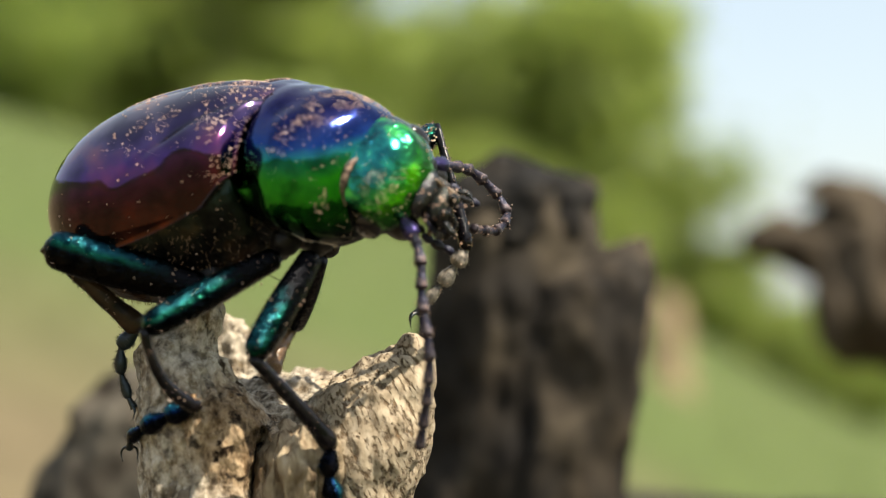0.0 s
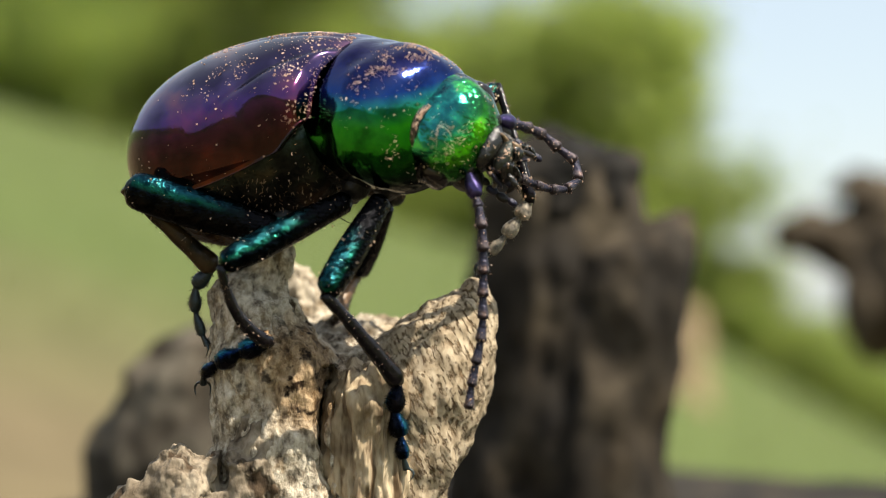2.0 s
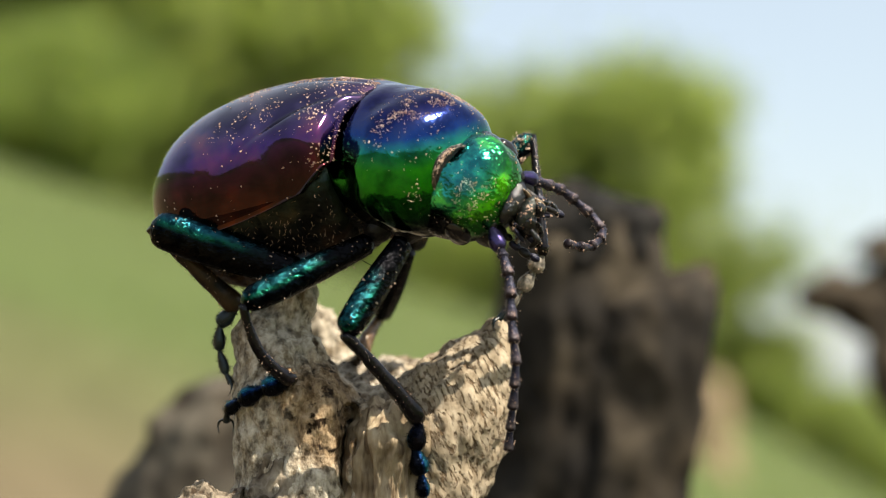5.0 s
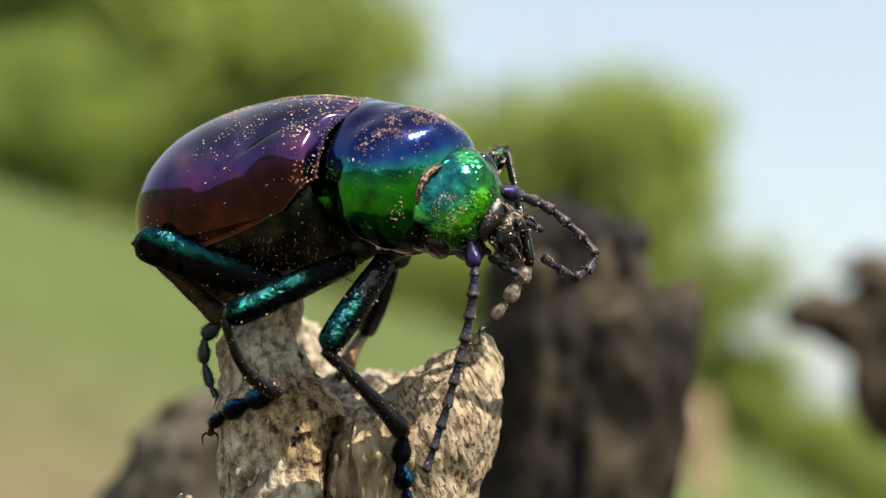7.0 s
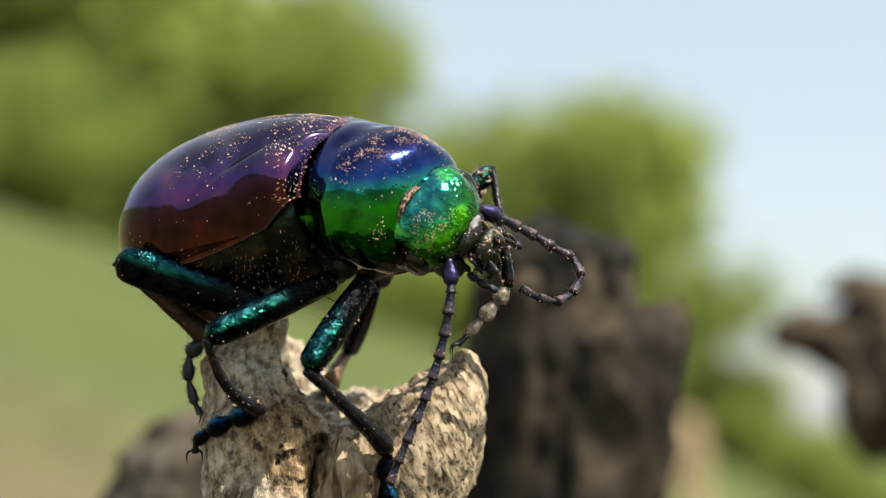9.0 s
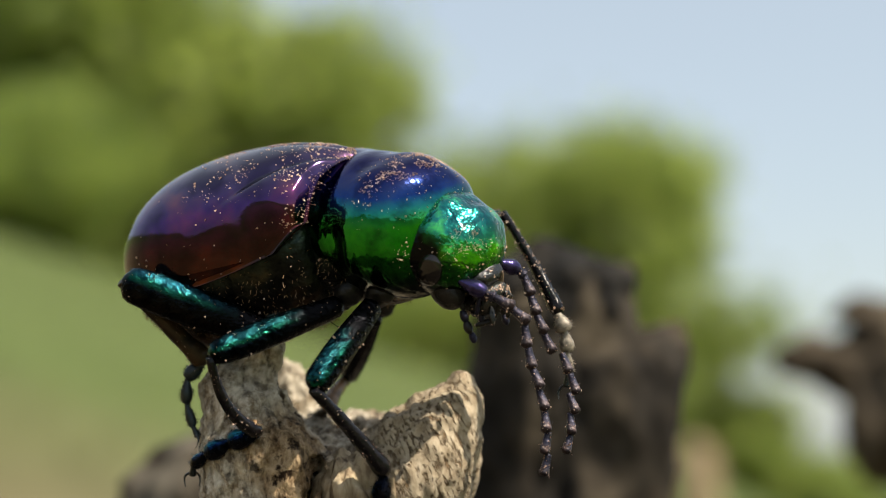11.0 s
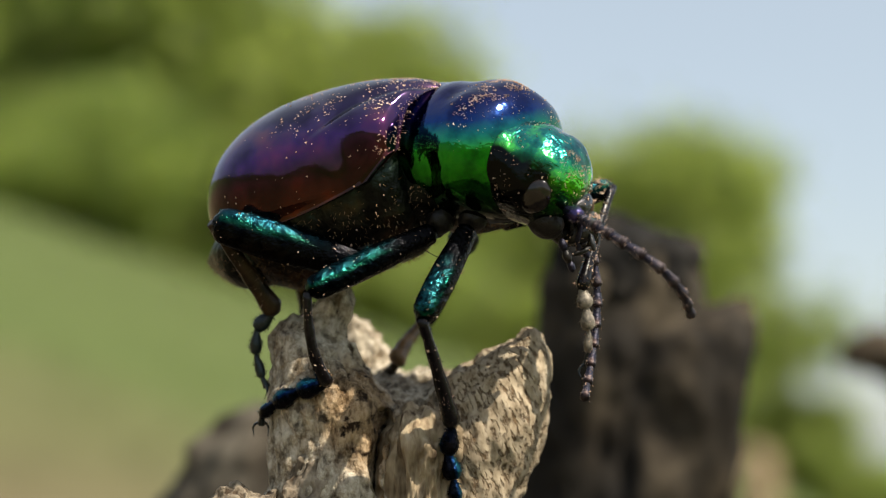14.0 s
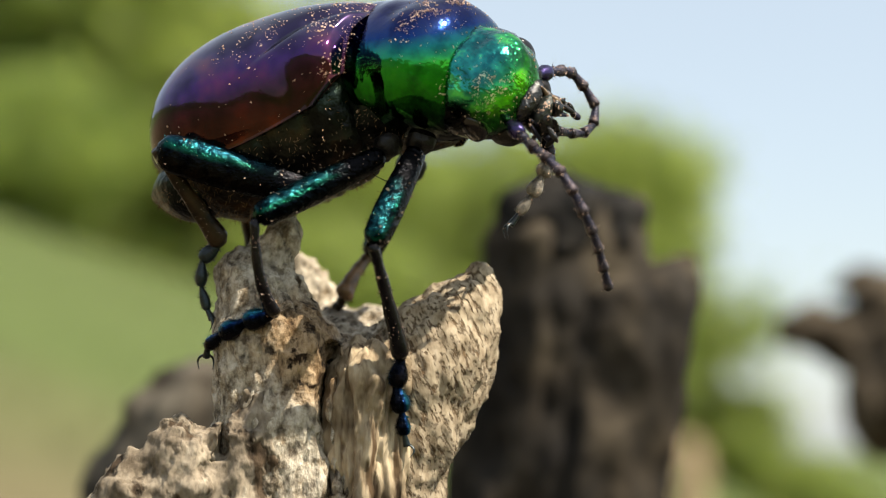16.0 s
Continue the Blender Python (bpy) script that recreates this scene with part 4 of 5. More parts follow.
def build_head():
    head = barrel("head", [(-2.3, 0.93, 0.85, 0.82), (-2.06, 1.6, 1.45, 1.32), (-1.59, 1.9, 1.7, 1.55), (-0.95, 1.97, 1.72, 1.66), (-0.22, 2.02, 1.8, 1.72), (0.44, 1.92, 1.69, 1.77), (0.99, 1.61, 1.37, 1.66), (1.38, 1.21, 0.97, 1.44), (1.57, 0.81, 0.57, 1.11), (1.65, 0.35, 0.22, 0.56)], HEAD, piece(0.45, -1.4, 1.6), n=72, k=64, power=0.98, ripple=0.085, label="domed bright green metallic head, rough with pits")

    barrel("nape", [(-2.2, 1.4, 1.28, 1.15), (-2.05, 1.74, 1.57, 1.43), (-1.8, 1.88, 1.68, 1.54), (-1.62, 1.8, 1.6, 1.48)], BLACK, Matrix.Identity(4), parent=head, label="black band behind the head")

    def blob(name, x, y, z, a, b, c, material, ry=0, rz=0, label="", n=16):
        verts = []
        for i in range(n):
            th = math.pi * i / (n - 1)
            for j in range(n + 4):
                ph = 2 * math.pi * j / (n + 4)
                q = Vector((math.sin(th) * math.cos(ph), math.sin(th) * math.sin(ph), math.cos(th)))
                q = Vector((q.x * a, q.y * b, q.z * c)) * (1 + 0.06 * noise.noise(q * 2.3 + Vector((x, y, z))))
                verts.append(q * MM)
        m = pose(0, 0, 0, 0, ry, rz)
        m.translation = Vector((x, y, z)) * MM
        return finish(name, verts, grid_faces(n, n + 4), material, head, m, label=label)
    for s in (-1, 1):
        blob("eye", 0.35, s * 1.72, -0.22, 0.5, 0.36, 0.66, EYE, 8, s * -8, "dark brown oval eye")
        blob("feeler_socket", 1.22, s * 0.98, -0.45, 0.27, 0.27, 0.27, BLACK)
        blob("cheek", 0.75, s * 1.0, -1.2, 0.7, 0.5, 0.6, BLACK, 15)
        jaw = blob("mandible", 2.0, s * 0.42, -1.35, 0.34, 0.3, 0.62, JAW, 40, s * -25, "dark glossy curved jaw")
        grains = dust(jaw, 26, 52 + s, lambda p, n: 0.5, (0.02, 0.05), "")
        grains.parent, grains.matrix_basis = head, jaw.matrix_basis.copy()
        for k, (px, py, pz, r) in enumerate(((1.35, 0.85, -1.5, 0.15), (1.6, 0.98, -1.78, 0.18), (1.86, 1.0, -2.1, 0.19), (2.1, 0.94, -2.42, 0.16))):
            blob("palp", px, s * py, pz, r * 0.85, r * 0.85, r * 1.35, (BLACK, FEELER, BLACK, FEELER)[k], -38, 0, "short jointed mouth feeler")
    brow = blob("lip_plate", 1.5, 0, -0.55, 0.42, 0.85, 0.5, JAW, 30, 0, "black glossy plate over the mouth", 22)
    lip = blob("upper_lip", 1.98, 0, -0.95, 0.3, 0.62, 0.36, LIP, 35, 0, "grey-green dusty upper lip", 20)
    blob("lower_lip", 1.35, 0, -1.75, 0.55, 0.5, 0.4, BLACK)
    for host, count in ((brow, 50), (lip, 40)):
        grains = dust(host, count, 57, lambda p, n: 0.5, (0.02, 0.06), "")
        grains.parent, grains.matrix_basis = head, host.matrix_basis.copy()
    rng = random.Random(12)
    for k in range(22):
        s = 1 if k % 2 else -1
        bit = blob("mouth_piece", rng.uniform(1.5, 2.5), s * rng.uniform(0.15, 0.85), rng.uniform(-1.9, -0.5), rng.uniform(0.07, 0.13), rng.uniform(0.07, 0.13), rng.uniform(0.2, 0.45), (FEELER, JAW, HORN, BLACK, JAW)[k % 5], rng.uniform(-60, 80), rng.uniform(-60, 60), "short dusty piece of the mouth", 10)
        grains = dust(bit, 12, 60 + k, lambda p, n: 0.5, (0.015, 0.045), "")
        grains.parent, grains.matrix_basis = head, bit.matrix_basis.copy()
    return head


head = build_head()



def on_case(p, n):
    front = math.exp(-((p.x - 0.9) / 0.8) ** 2)
    fold = math.exp(-((p.x + 1.6) / 1.6) ** 2 - ((p.z - 2.7) / 0.5) ** 2)
    seam = math.exp(-(p.y / 0.6) ** 2) * (1 if p.x > -3.2 else 0.3)
    return (0.008 + (0.5 * front + fold + seam) * clump(p, 1.6, 2.2, 3)) * (1 if n.z > -0.2 else 0.3) + 0.3 * math.exp(-((p.z + 0.9) / 0.15) ** 2)


for case in [o for o in beetle.children if o.name.startswith("wing_case")]:
    dust(case, 3000, 3, on_case, (0.011, 0.046))
dust(shield, 620, 5, lambda p, n: 0.008 + (1.0 * math.exp(-((p.x - 2.8) / 0.2) ** 2) + 0.8 * math.exp(-((p.x + 2.1) / 0.25) ** 2) + 0.5 * math.exp(-((p.x - 1.8) / 0.6) ** 2) * (p.z > 0.5)) * clump(p, 1.5, 2.0, 8), (0.012, 0.05))
dust(shield, 1000, 15, lambda p, n: math.exp(-((p.x - 1.8) / 0.6) ** 2 - ((p.z - 2.4) / 0.5) ** 2) * clump(p, 2.2, 2.5, 2), (0.012, 0.04))
dust(thorax, 150, 16, lambda p, n: 0.5 * clump(p, 2.0, 2.0, 4) * (n.y < 0.3), (0.014, 0.055))
dust(belly, 200, 17, lambda p, n: 0.4 * clump(p, 1.5, 2.0, 6) * (n.y < 0.3), (0.012, 0.045))
dust(head, 750, 6, lambda p, n: 0.006 + 1.0 * math.exp(-((p - Vector(FACE)).length / 0.6) ** 2) * clump(p, 3.0, 2.5, 1) + 0.06 * math.exp(-((p.x + 0.9) / 0.3) ** 2), (0.012, 0.045))


def limb_piece(name, length, radius, material, squash=1.0, bend=0.0, label="", n=14, k=18, hairs=0):
    verts, faces = lathe(length, radius, n, k, squash, bend)
    rng = random.Random(int(length * 1000) + hairs)
    for _ in range(hairs):
        s, a = rng.uniform(0.1, 0.98), rng.uniform(0, 6.283)
        r = radius(s)
        p = Vector((s * length, r * squash * math.cos(a), r * math.sin(a) + bend * math.sin(math.pi * s)))
        o = Vector((0.35, math.cos(a), math.sin(a))).normalized()
        t = o.orthogonal().normalized() * 0.012
        u = o.cross(t)
        i = len(verts)
        verts += [(p + t) * MM, (p - t * 0.5 + u * 0.9) * MM, (p - t * 0.5 - u * 0.9) * MM, (p + o * rng.uniform(0.08, 0.16)) * MM]
        faces += [(i, i + 1, i + 3), (i + 1, i + 2, i + 3), (i + 2, i, i + 3)]
    return finish(name, verts, faces, material, beetle, label=label)


def thigh_shape(r):
    return lambda s: r * (0.55 + 0.45 * math.sin(math.pi * min(1, 0.1 + 0.72 * s ** 1.25)) ** 0.8) * (1 if s < 0.93 else max(0.35, 1 - ((s - 0.93) / 0.07) ** 2 * 0.65)) * (1 if s > 0.04 else 0.5 + 12.5 * s)


def shin_shape(r):
    return lambda s: r * (0.62 + 0.5 * s ** 1.8 + 0.04 * math.sin(23 * s)) * (1 if s < 0.95 else 1 - (s - 0.95) * 9)


def bead_shape(r):
    return lambda s: r * (0.34 + 0.74 * math.sin(math.pi * min(1, 0.04 + 0.8 * s ** 1.5)))


def claw_pair(length):
    """The last joint of a foot: a thin stalk with two curved hooks."""
    verts, faces = lathe(length * 0.6, lambda s: 0.08 + 0.06 * s, 10, 8)
    for side in (-1, 1):
        v, f = lathe(length * 0.62, lambda s: 0.075 * (1 - 0.85 * s), 8, 12)
        base = len(verts)
        for p in v:
            u = p.x / MM / (length * 0.62)
            verts.append(Vector((p.x + length * 0.5 * MM, p.y + side * (0.06 + 0.22 * math.sin(2.2 * u)) * MM, p.z + (0.16 * math.sin(2.6 * u) - 0.3 * u * u) * MM)))
        faces += [tuple(k + base for k in q) for q in f]
    return finish("claw", verts, faces, TARSUS_DARK, beetle)


LEGS = {}
PAW = plain_mat("dusty_raised_foot", (0.035, 0.03, 0.024), (0.32, 0.27, 0.21), 3800, 0.5, 0.2, 0.00005)


def build_leg(key, hip, knee, ankle, toes, thick, bow=0.1, squash=0.85, shin=None):
    """A leg of rigid pieces: thigh, shin, four foot joints and two claws. Places at rest in millimetres."""
    hip, knee, ankle = Vector(hip), Vector(knee), Vector(ankle)
    a, b = (knee - hip).length, (ankle - knee).length
    leg = {"hip": hip, "knee": knee, "ankle": ankle, "a": a, "b": b}
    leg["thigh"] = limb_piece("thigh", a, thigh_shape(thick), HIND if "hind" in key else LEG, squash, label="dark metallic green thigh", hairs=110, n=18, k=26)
    leg["shin"] = limb_piece("shin", b + 0.1, shin_shape(shin or thick * 0.5), SHIN_AMBER if key == "far_middle" else SHIN_BROWN if "hind" in key else SHIN, 0.85, bow, "brownish flattened shin" if key in ("hind", "far_hind", "far_middle") else "slender black shin", hairs=110)
    tuft = limb_piece("bristle_tuft", 0.5, lambda s: 0.1 * (1 - s), TUFT, 1.0, 0.0, "golden-brown bristles at the ankle", 6, 4, 60)
    tuft.parent = leg["shin"]
    tuft.matrix_basis = Matrix.Translation(Vector((b - 0.45, 0, 0.02)) * MM) @ Matrix.Diagonal((1, 1.7, 1.7, 1))
    pts = [ankle] + [Vector(t) for t in toes]
    leg["toes"] = []
    size = {"far_fore": 0.8, "far_middle": 0.55, "hind": 0.75, "far_hind": 0.75}.get(key, 1)
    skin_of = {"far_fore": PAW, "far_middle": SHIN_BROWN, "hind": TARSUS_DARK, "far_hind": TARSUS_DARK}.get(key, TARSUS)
    words = {"far_fore": "dusty tan foot joint", "far_middle": "brown foot joint", "hind": "black foot joint", "far_hind": "black foot joint"}.get(key, "blue-black foot joint")
    for i in range(len(pts) - 1):
        d = (pts[i + 1] - pts[i]).length
        if i == len(pts) - 2:
            ob = claw_pair(d * 1.15)
        else:
            ob = limb_piece("foot_joint", d * 1.04, bead_shape((0.36, 0.34, 0.24)[min(i, 2)] * size), skin_of, 0.8, 0.0, words, hairs=60 if key == "far_fore" else 80)
        leg["toes"].append((ob, i))
    leg["pts"] = pts
    verts, faces = [], grid_faces(12, 16)
    for i in range(12):
        th = math.pi * i / 11
        for j in range(16):
            ph = 2 * math.pi * j / 16
            q = Vector((math.sin(th) * math.cos(ph) * 0.5, math.sin(th) * math.sin(ph) * 0.5, math.cos(th) * 0.6))
            verts.append(q * MM * (1 + 0.3 * noise.noise(q * 3 + hip)))
    m = Matrix.Translation(local(*(hip + Vector((0.2, 0.45, 0.45)))))
    if key != "far_fore":
        finish("hip_joint", verts, faces, BLACK, beetle, m)
    LEGS[key] = leg
    return leg


build_leg("hind", (-5.6, -0.5, -1.5), (-10.8, -0.6, 0.35), (-7.9, 0.7, -2.5), [(-8.55, 0.8, -3.15), (-8.6, 0.9, -4.05), (-8.35, 0.8, -4.9), (-8.05, 0.7, -5.45)], 0.74, 0.0, 0.7, 0.38)
build_leg("middle", (-3.05, -1.2, -0.35), (-7.35, -3.2, -2.35), (-5.75, -1.3, -5.0), [(-6.75, -1.1, -5.3), (-7.6, -0.65, -5.75), (-8.2, 0.0, -6.2), (-8.3, 0.4, -6.75)], 0.52, -0.5, 0.85, 0.28)
build_leg("fore", (-1.9, -1.6, -0.3), (-3.95, -3.4, -3.4), (-1.35, -1.2, -6.4), [(-1.5, -1.05, -7.4), (-1.3, -0.95, -8.3), (-1.2, -0.9, -9.1), (-1.05, -0.8, -9.7)], 0.55, 0.05, 0.85, 0.34)
build_leg("far_hind", (-5.2, 2.6, -1.2), (-8.6, 5.2, -0.4), (-7.0, 3.4, -3.0), [(-7.5, 3.2, -3.6), (-7.6, 3.1, -4.3), (-7.7, 3.0, -5.0), (-7.6, 2.9, -5.5)], 0.55)
build_leg("far_middle", (-1.9, 2.6, -0.6), (-3.0, 4.8, -3.2), (-3.6, 3.3, -4.35), [(-3.75, 3.8, -4.65), (-3.9, 4.3, -4.8), (-4.1, 4.8, -4.85), (-4.2, 5.2, -4.95)], 0.5, shin=0.36)
build_leg("far_fore", (-0.4, 1.0, 0.2), (2.25, 2.4, 3.6), (3.0, 0.4, -0.6), [(2.75, 0.2, -1.2), (2.4, 0.1, -1.9), (2.0, 0.1, -2.6), (1.5, 0.1, -3.2)], 0.44, 0.1, 0.85, 0.26)
# a loose fine hair under the belly
verts, faces = lathe(1.7, lambda s: 0.018, 6, 24, 1.0, -0.28)
finish("hair", verts, faces, BLACK, beetle, piece(-3.5, -1.0, -0.95, 0, 5, 8))

dust(LEGS["far_fore"]["thigh"], 420, 31, lambda p, n: 0.05 + (p.x > 0.0028 / MM), (0.02, 0.08), "")
dust(LEGS["far_fore"]["shin"], 200, 32, lambda p, n: 0.5, (0.02, 0.06), "")
for ob, i in LEGS["far_fore"]["toes"]:
    dust(ob, 22, 40 + i, lambda p, n: 0.5, (0.012, 0.035), "")
for k in ("hind", "middle", "fore"):
    dust(LEGS[k]["thigh"], 60, 11, lambda p, n: 0.5, (0.02, 0.045), "")
    dust(LEGS[k]["shin"], 150, 12, lambda p, n: 0.3 + 0.5 * clump(p, 2.0, 2.0, 3), (0.01, 0.034), "")
FEELERS = {}


def build_feeler(key, side):
    lengths = [1.0, 0.35] + [0.76] * 9
    pieces = []
    for i, d in enumerate(lengths):
        r = 0.28 if i == 0 else 0.19 if i == 1 else 0.228 - 0.005 * i
        ob = limb_piece("feeler_joint", d * 1.03, bead_shape(r) if i == 0 else (lambda s, r=r: r * (0.64 + 0.48 * s ** 1.4) * (1 if s < 0.92 else 1 - (s - 0.92) * 6)), FEELER_BASE if i == 0 else FEELER, 1.0, 0.0, "violet club at the base of the feeler" if i == 0 else "", 10, 10, 4 if i == 0 else 10)
        if i > 0:
            dust(ob, 34, 20 + i, lambda p, n: 0.5, (0.014, 0.036), "")
        pieces.append((ob, d))
    FEELERS[key] = (pieces, Vector((1.25, side * 1.05, -0.5)))


build_feeler("near", -1)
build_feeler("far", 1)


# ---- what moves ----
def aim(p, q, up=Vector((0, 0, 1))):
    """A pose at p whose x axis points to q (world millimetres)."""
    x = (q - p).normalized()
    y = up.cross(x)
    y = y.normalized() if y.length > 1e-4 else Vector((0, 1, 0))
    m = Matrix((x, y, x.cross(y))).transposed().to_4x4()
    m.translation = mm(*p)
    return m


def knee_of(hip, ankle, a, b, hint):
    d = ankle - hip
    r = min(d.length, (a + b) * 0.999)
    x = d.normalized()
    s = (a * a - b * b + r * r) / (2 * r)
    h = math.sqrt(max(0.0, a * a - s * s))
    out = hint - hip
    out -= x * out.dot(x)
    return hip + x * s + out.normalized() * h


def spline(points, u):
    """A point on the smooth line through the points, at u of its chord length."""
    d = [0.0]
    for p, q in zip(points, points[1:]):
        d.append(d[-1] + (q - p).length)
    t = u * d[-1]
    i = max(0, min(len(points) - 2, int(np.searchsorted(d, t)) - 1))
    v = (t - d[i]) / max(1e-6, d[i + 1] - d[i])
    p0, p1, p2, p3 = points[max(0, i - 1)], points[i], points[i + 1], points[min(len(points) - 1, i + 2)]
    return 0.5 * (2 * p1 + (p2 - p0) * v + (2 * p0 - 5 * p1 + 4 * p2 - p3) * v * v + (3 * p1 - p0 - 3 * p2 + p3) * v ** 3)


ROWS = {"body": [], "head": [], "near": [], "far": [], "paw": [], "shield": []}


def body_at(t):
    """The body's pose in the world at t, from the rows of shift in x and z, tilt, turn and roll about its middle."""
    rows = ROWS["body"]
    v = [float(np.interp(t, [r[0] for r in rows], [r[k] for r in rows])) for k in range(1, 6)]
    mid = Matrix.Translation(mm(-5.6, 1.5, 2.6))
    return Matrix.Translation(Vector((v[0], 0, v[1])) * MM) @ mid @ pose(0, 0, 0, v[4], -v[2], v[3]) @ mid.inverted()


def motions():
    times = sorted(r[0] for r in ROWS["head"])
    keys = {}

    def key(ob, t, m):
        keys.setdefault(ob, []).append((t, m))
    for t in times:
        body = body_at(t)
        root = body @ HOME
        key(beetle, t, TILT @ root)
        inv = root.inverted()
        low = float(np.interp(t, (9.0, 11.5, 12.5, 14.0), (0.0, 0.55, 0.8, 1.0)))
        key(tail, t, BACK @ Matrix.Translation(Vector((-5.2 - 1.2 * low, 0, -1.0 - 0.3 * low)) * MM))
        turn = next(r for r in ROWS["shield"] if r[0] == t)
        key(shield, t, Matrix.Translation(Vector((turn[4], 0, turn[5])) * MM) @ SHIELD_REST @ pose(0, 0, 0, turn[1], turn[2], turn[3]))
        _, c, f, l = next(r for r in ROWS["head"] if r[0] == t)
        f = Vector(f).normalized()
        l = Vector(l)
        l = (l - f * l.dot(f)).normalized()
        hm = Matrix((f, l, f.cross(l))).transposed().to_4x4()
        hm.translation = mm(*c)
        key(head, t, inv @ hm)
        for name in ("near", "far"):
            pieces, socket = FEELERS[name]
            base = hm @ (socket * MM)
            base = (base - Vector((0, 0, H0))) / MM
            pts = [base] + [Vector(p) for p in next(r for r in ROWS[name] if r[0] == t)[1]]
            total = sum(d for _, d in pieces)
            lean = -1.0 if name == "near" else 1.0
            plain = [q.copy() for q in pts]
            for k in range(60):
                if sum((q - p).length for p, q in zip(pts, pts[1:])) >= total:
                    break
                for i, q in enumerate(plain):
                    pts[i] = q + Vector((0, lean * 0.06 * (k + 1) * math.sin(math.pi * i / (len(plain) - 1)), 0))
            line = [spline(pts, i / 240) for i in range(241)]
            line += [line[-1] + (line[-1] - line[-6]).normalized() * 0.05 * i for i in range(1, 160)]
            p, i = base, 0
            for ob, d in pieces:
                while i < len(line) - 1 and (line[i] - p).length < d:
                    i += 1
                q = p + (line[i] - p).normalized() * d
                key(ob, t, inv @ aim(p, q))
                p = q
        for name, leg in LEGS.items():
            hip = body @ mm(*leg["hip"])
            hip = (hip - Vector((0, 0, H0))) / MM
            ankle, toes, hint = leg["ankle"], leg["pts"], leg["knee"]
            if name == "far_fore":
                _, hint, ankle, tip = next(r for r in ROWS["paw"] if r[0] == t)
                hint, ankle, tip = Vector(hint), Vector(ankle), Vector(tip)
                knee = hint
                hip = knee + (hip - knee).normalized() * leg["a"]
                ankle = knee + (ankle - knee).normalized() * leg["b"]
                w = (tip - ankle).normalized()
                bend = Vector((-0.25, 0, -0.1))
                toes = [ankle]
                for i in range(len(leg["pts"]) - 1):
                    d = (leg["pts"][i + 1] - leg["pts"][i]).length
                    toes.append(toes[-1] + (w + bend * (i - 1.0) * 0.5).normalized() * d)
            else:
                raised = min(1.0, max(0.0, (hip - leg["hip"]).x / 0.8)) if name in ("fore", "hind") else 0.0
                bent = hip.lerp(ankle, 0.5) + Vector((-1.0, -1.75, 0))
                if name == "hind":
                    bent = hint + (hip - leg["hip"]) * 0.5 + Vector((-0.6, 0, -0.9))
                knee = knee_of(hip, ankle, leg["a"], leg["b"], (hint + (hip - leg["hip"]) * 0.5).lerp(bent, raised))
            key(leg["thigh"], t, inv @ aim(hip, knee))
            key(leg["shin"], t, inv @ aim(knee, ankle))
            for ob, i in leg["toes"]:
                key(ob, t, inv @ aim(toes[i], toes[i + 1]))
    for ob, rows in keys.items():
        walk(ob, rows)


SHIELD_REST = shield.matrix_basis.copy()
def state(t, body, head, near, far, paw, turn=(0, 0, 0, 0, 0)):
    """One moment of the beetle: body shift, tilt, turn, roll; head's middle, face and side directions; feelers; raised foot."""
    ROWS["body"].append((t, *body))
    ROWS["head"].append((t, *head))
    ROWS["near"].append((t, near))
    ROWS["far"].append((t, far))
    ROWS["paw"].append((t, *paw))
    ROWS["shield"].append((t, *turn))


state(0, (0.11, 0.27, 0.6, 0.0, 0.0), ((0.49, -1.40, 2.51), (0.75, -0.6, -0.2), (0.45, 0.35, 0.82)),
      [(1.71, -2.60, 0.14), (1.78, -2.70, -1.68), (1.96, -2.80, -3.14), (1.85, -2.90, -4.59), (1.56, -3.00, -6.31)],
      [(3.44, -0.20, 2.63), (4.18, -0.42, 2.05), (4.63, -0.64, 1.48), (4.79, -0.86, 0.92), (4.31, -1.08, 0.53), (3.46, -1.30, 0.69)],
      ((2.41, 2.20, 4.17), (3.26, 0.40, 0.23), (1.43, 0.10, -2.49)), (0, 0, 0, 0.15, 0.22))
state(0.5, (0.12, 0.26, 0.5, 0.0, 0.0), ((0.59, -1.40, 2.29), (0.75, -0.6, -0.2), (0.45, 0.35, 0.82)),
      [(1.83, -2.60, -0.04), (2.09, -2.68, -1.15), (2.40, -2.76, -2.63), (2.59, -2.84, -4.48), (2.54, -2.92, -5.59), (2.59, -3.00, -6.69)],
      [(3.52, -0.20, 1.93), (4.27, -0.42, 1.44), (4.83, -0.64, 0.86), (4.96, -0.86, 0.30), (4.41, -1.08, 0.03), (3.46, -1.30, 0.25)],
      ((2.55, 2.20, 4.01), (3.13, 0.40, 0.18), (1.14, 0.10, -2.58)), (0, 0, 0, 0.15, 0.22))
state(1, (0.12, 0.25, 0.1, 0.0, 0.0), ((0.50, -1.40, 2.29), (0.75, -0.6, -0.2), (0.45, 0.35, 0.82)),
      [(1.73, -2.60, 0.05), (1.95, -2.68, -1.25), (2.12, -2.76, -2.74), (2.27, -2.84, -4.42), (2.10, -2.92, -5.72), (1.99, -3.00, -6.83)],
      [(3.44, -0.20, 2.06), (4.20, -0.42, 1.57), (4.66, -0.64, 0.99), (4.93, -0.86, 0.41), (4.33, -1.08, -0.05), (3.37, -1.30, 0.26)],
      ((2.45, 2.20, 3.97), (3.24, 0.40, 0.10), (1.19, 0.10, -2.59)), (0, 0, 0, 0.15, 0.22))
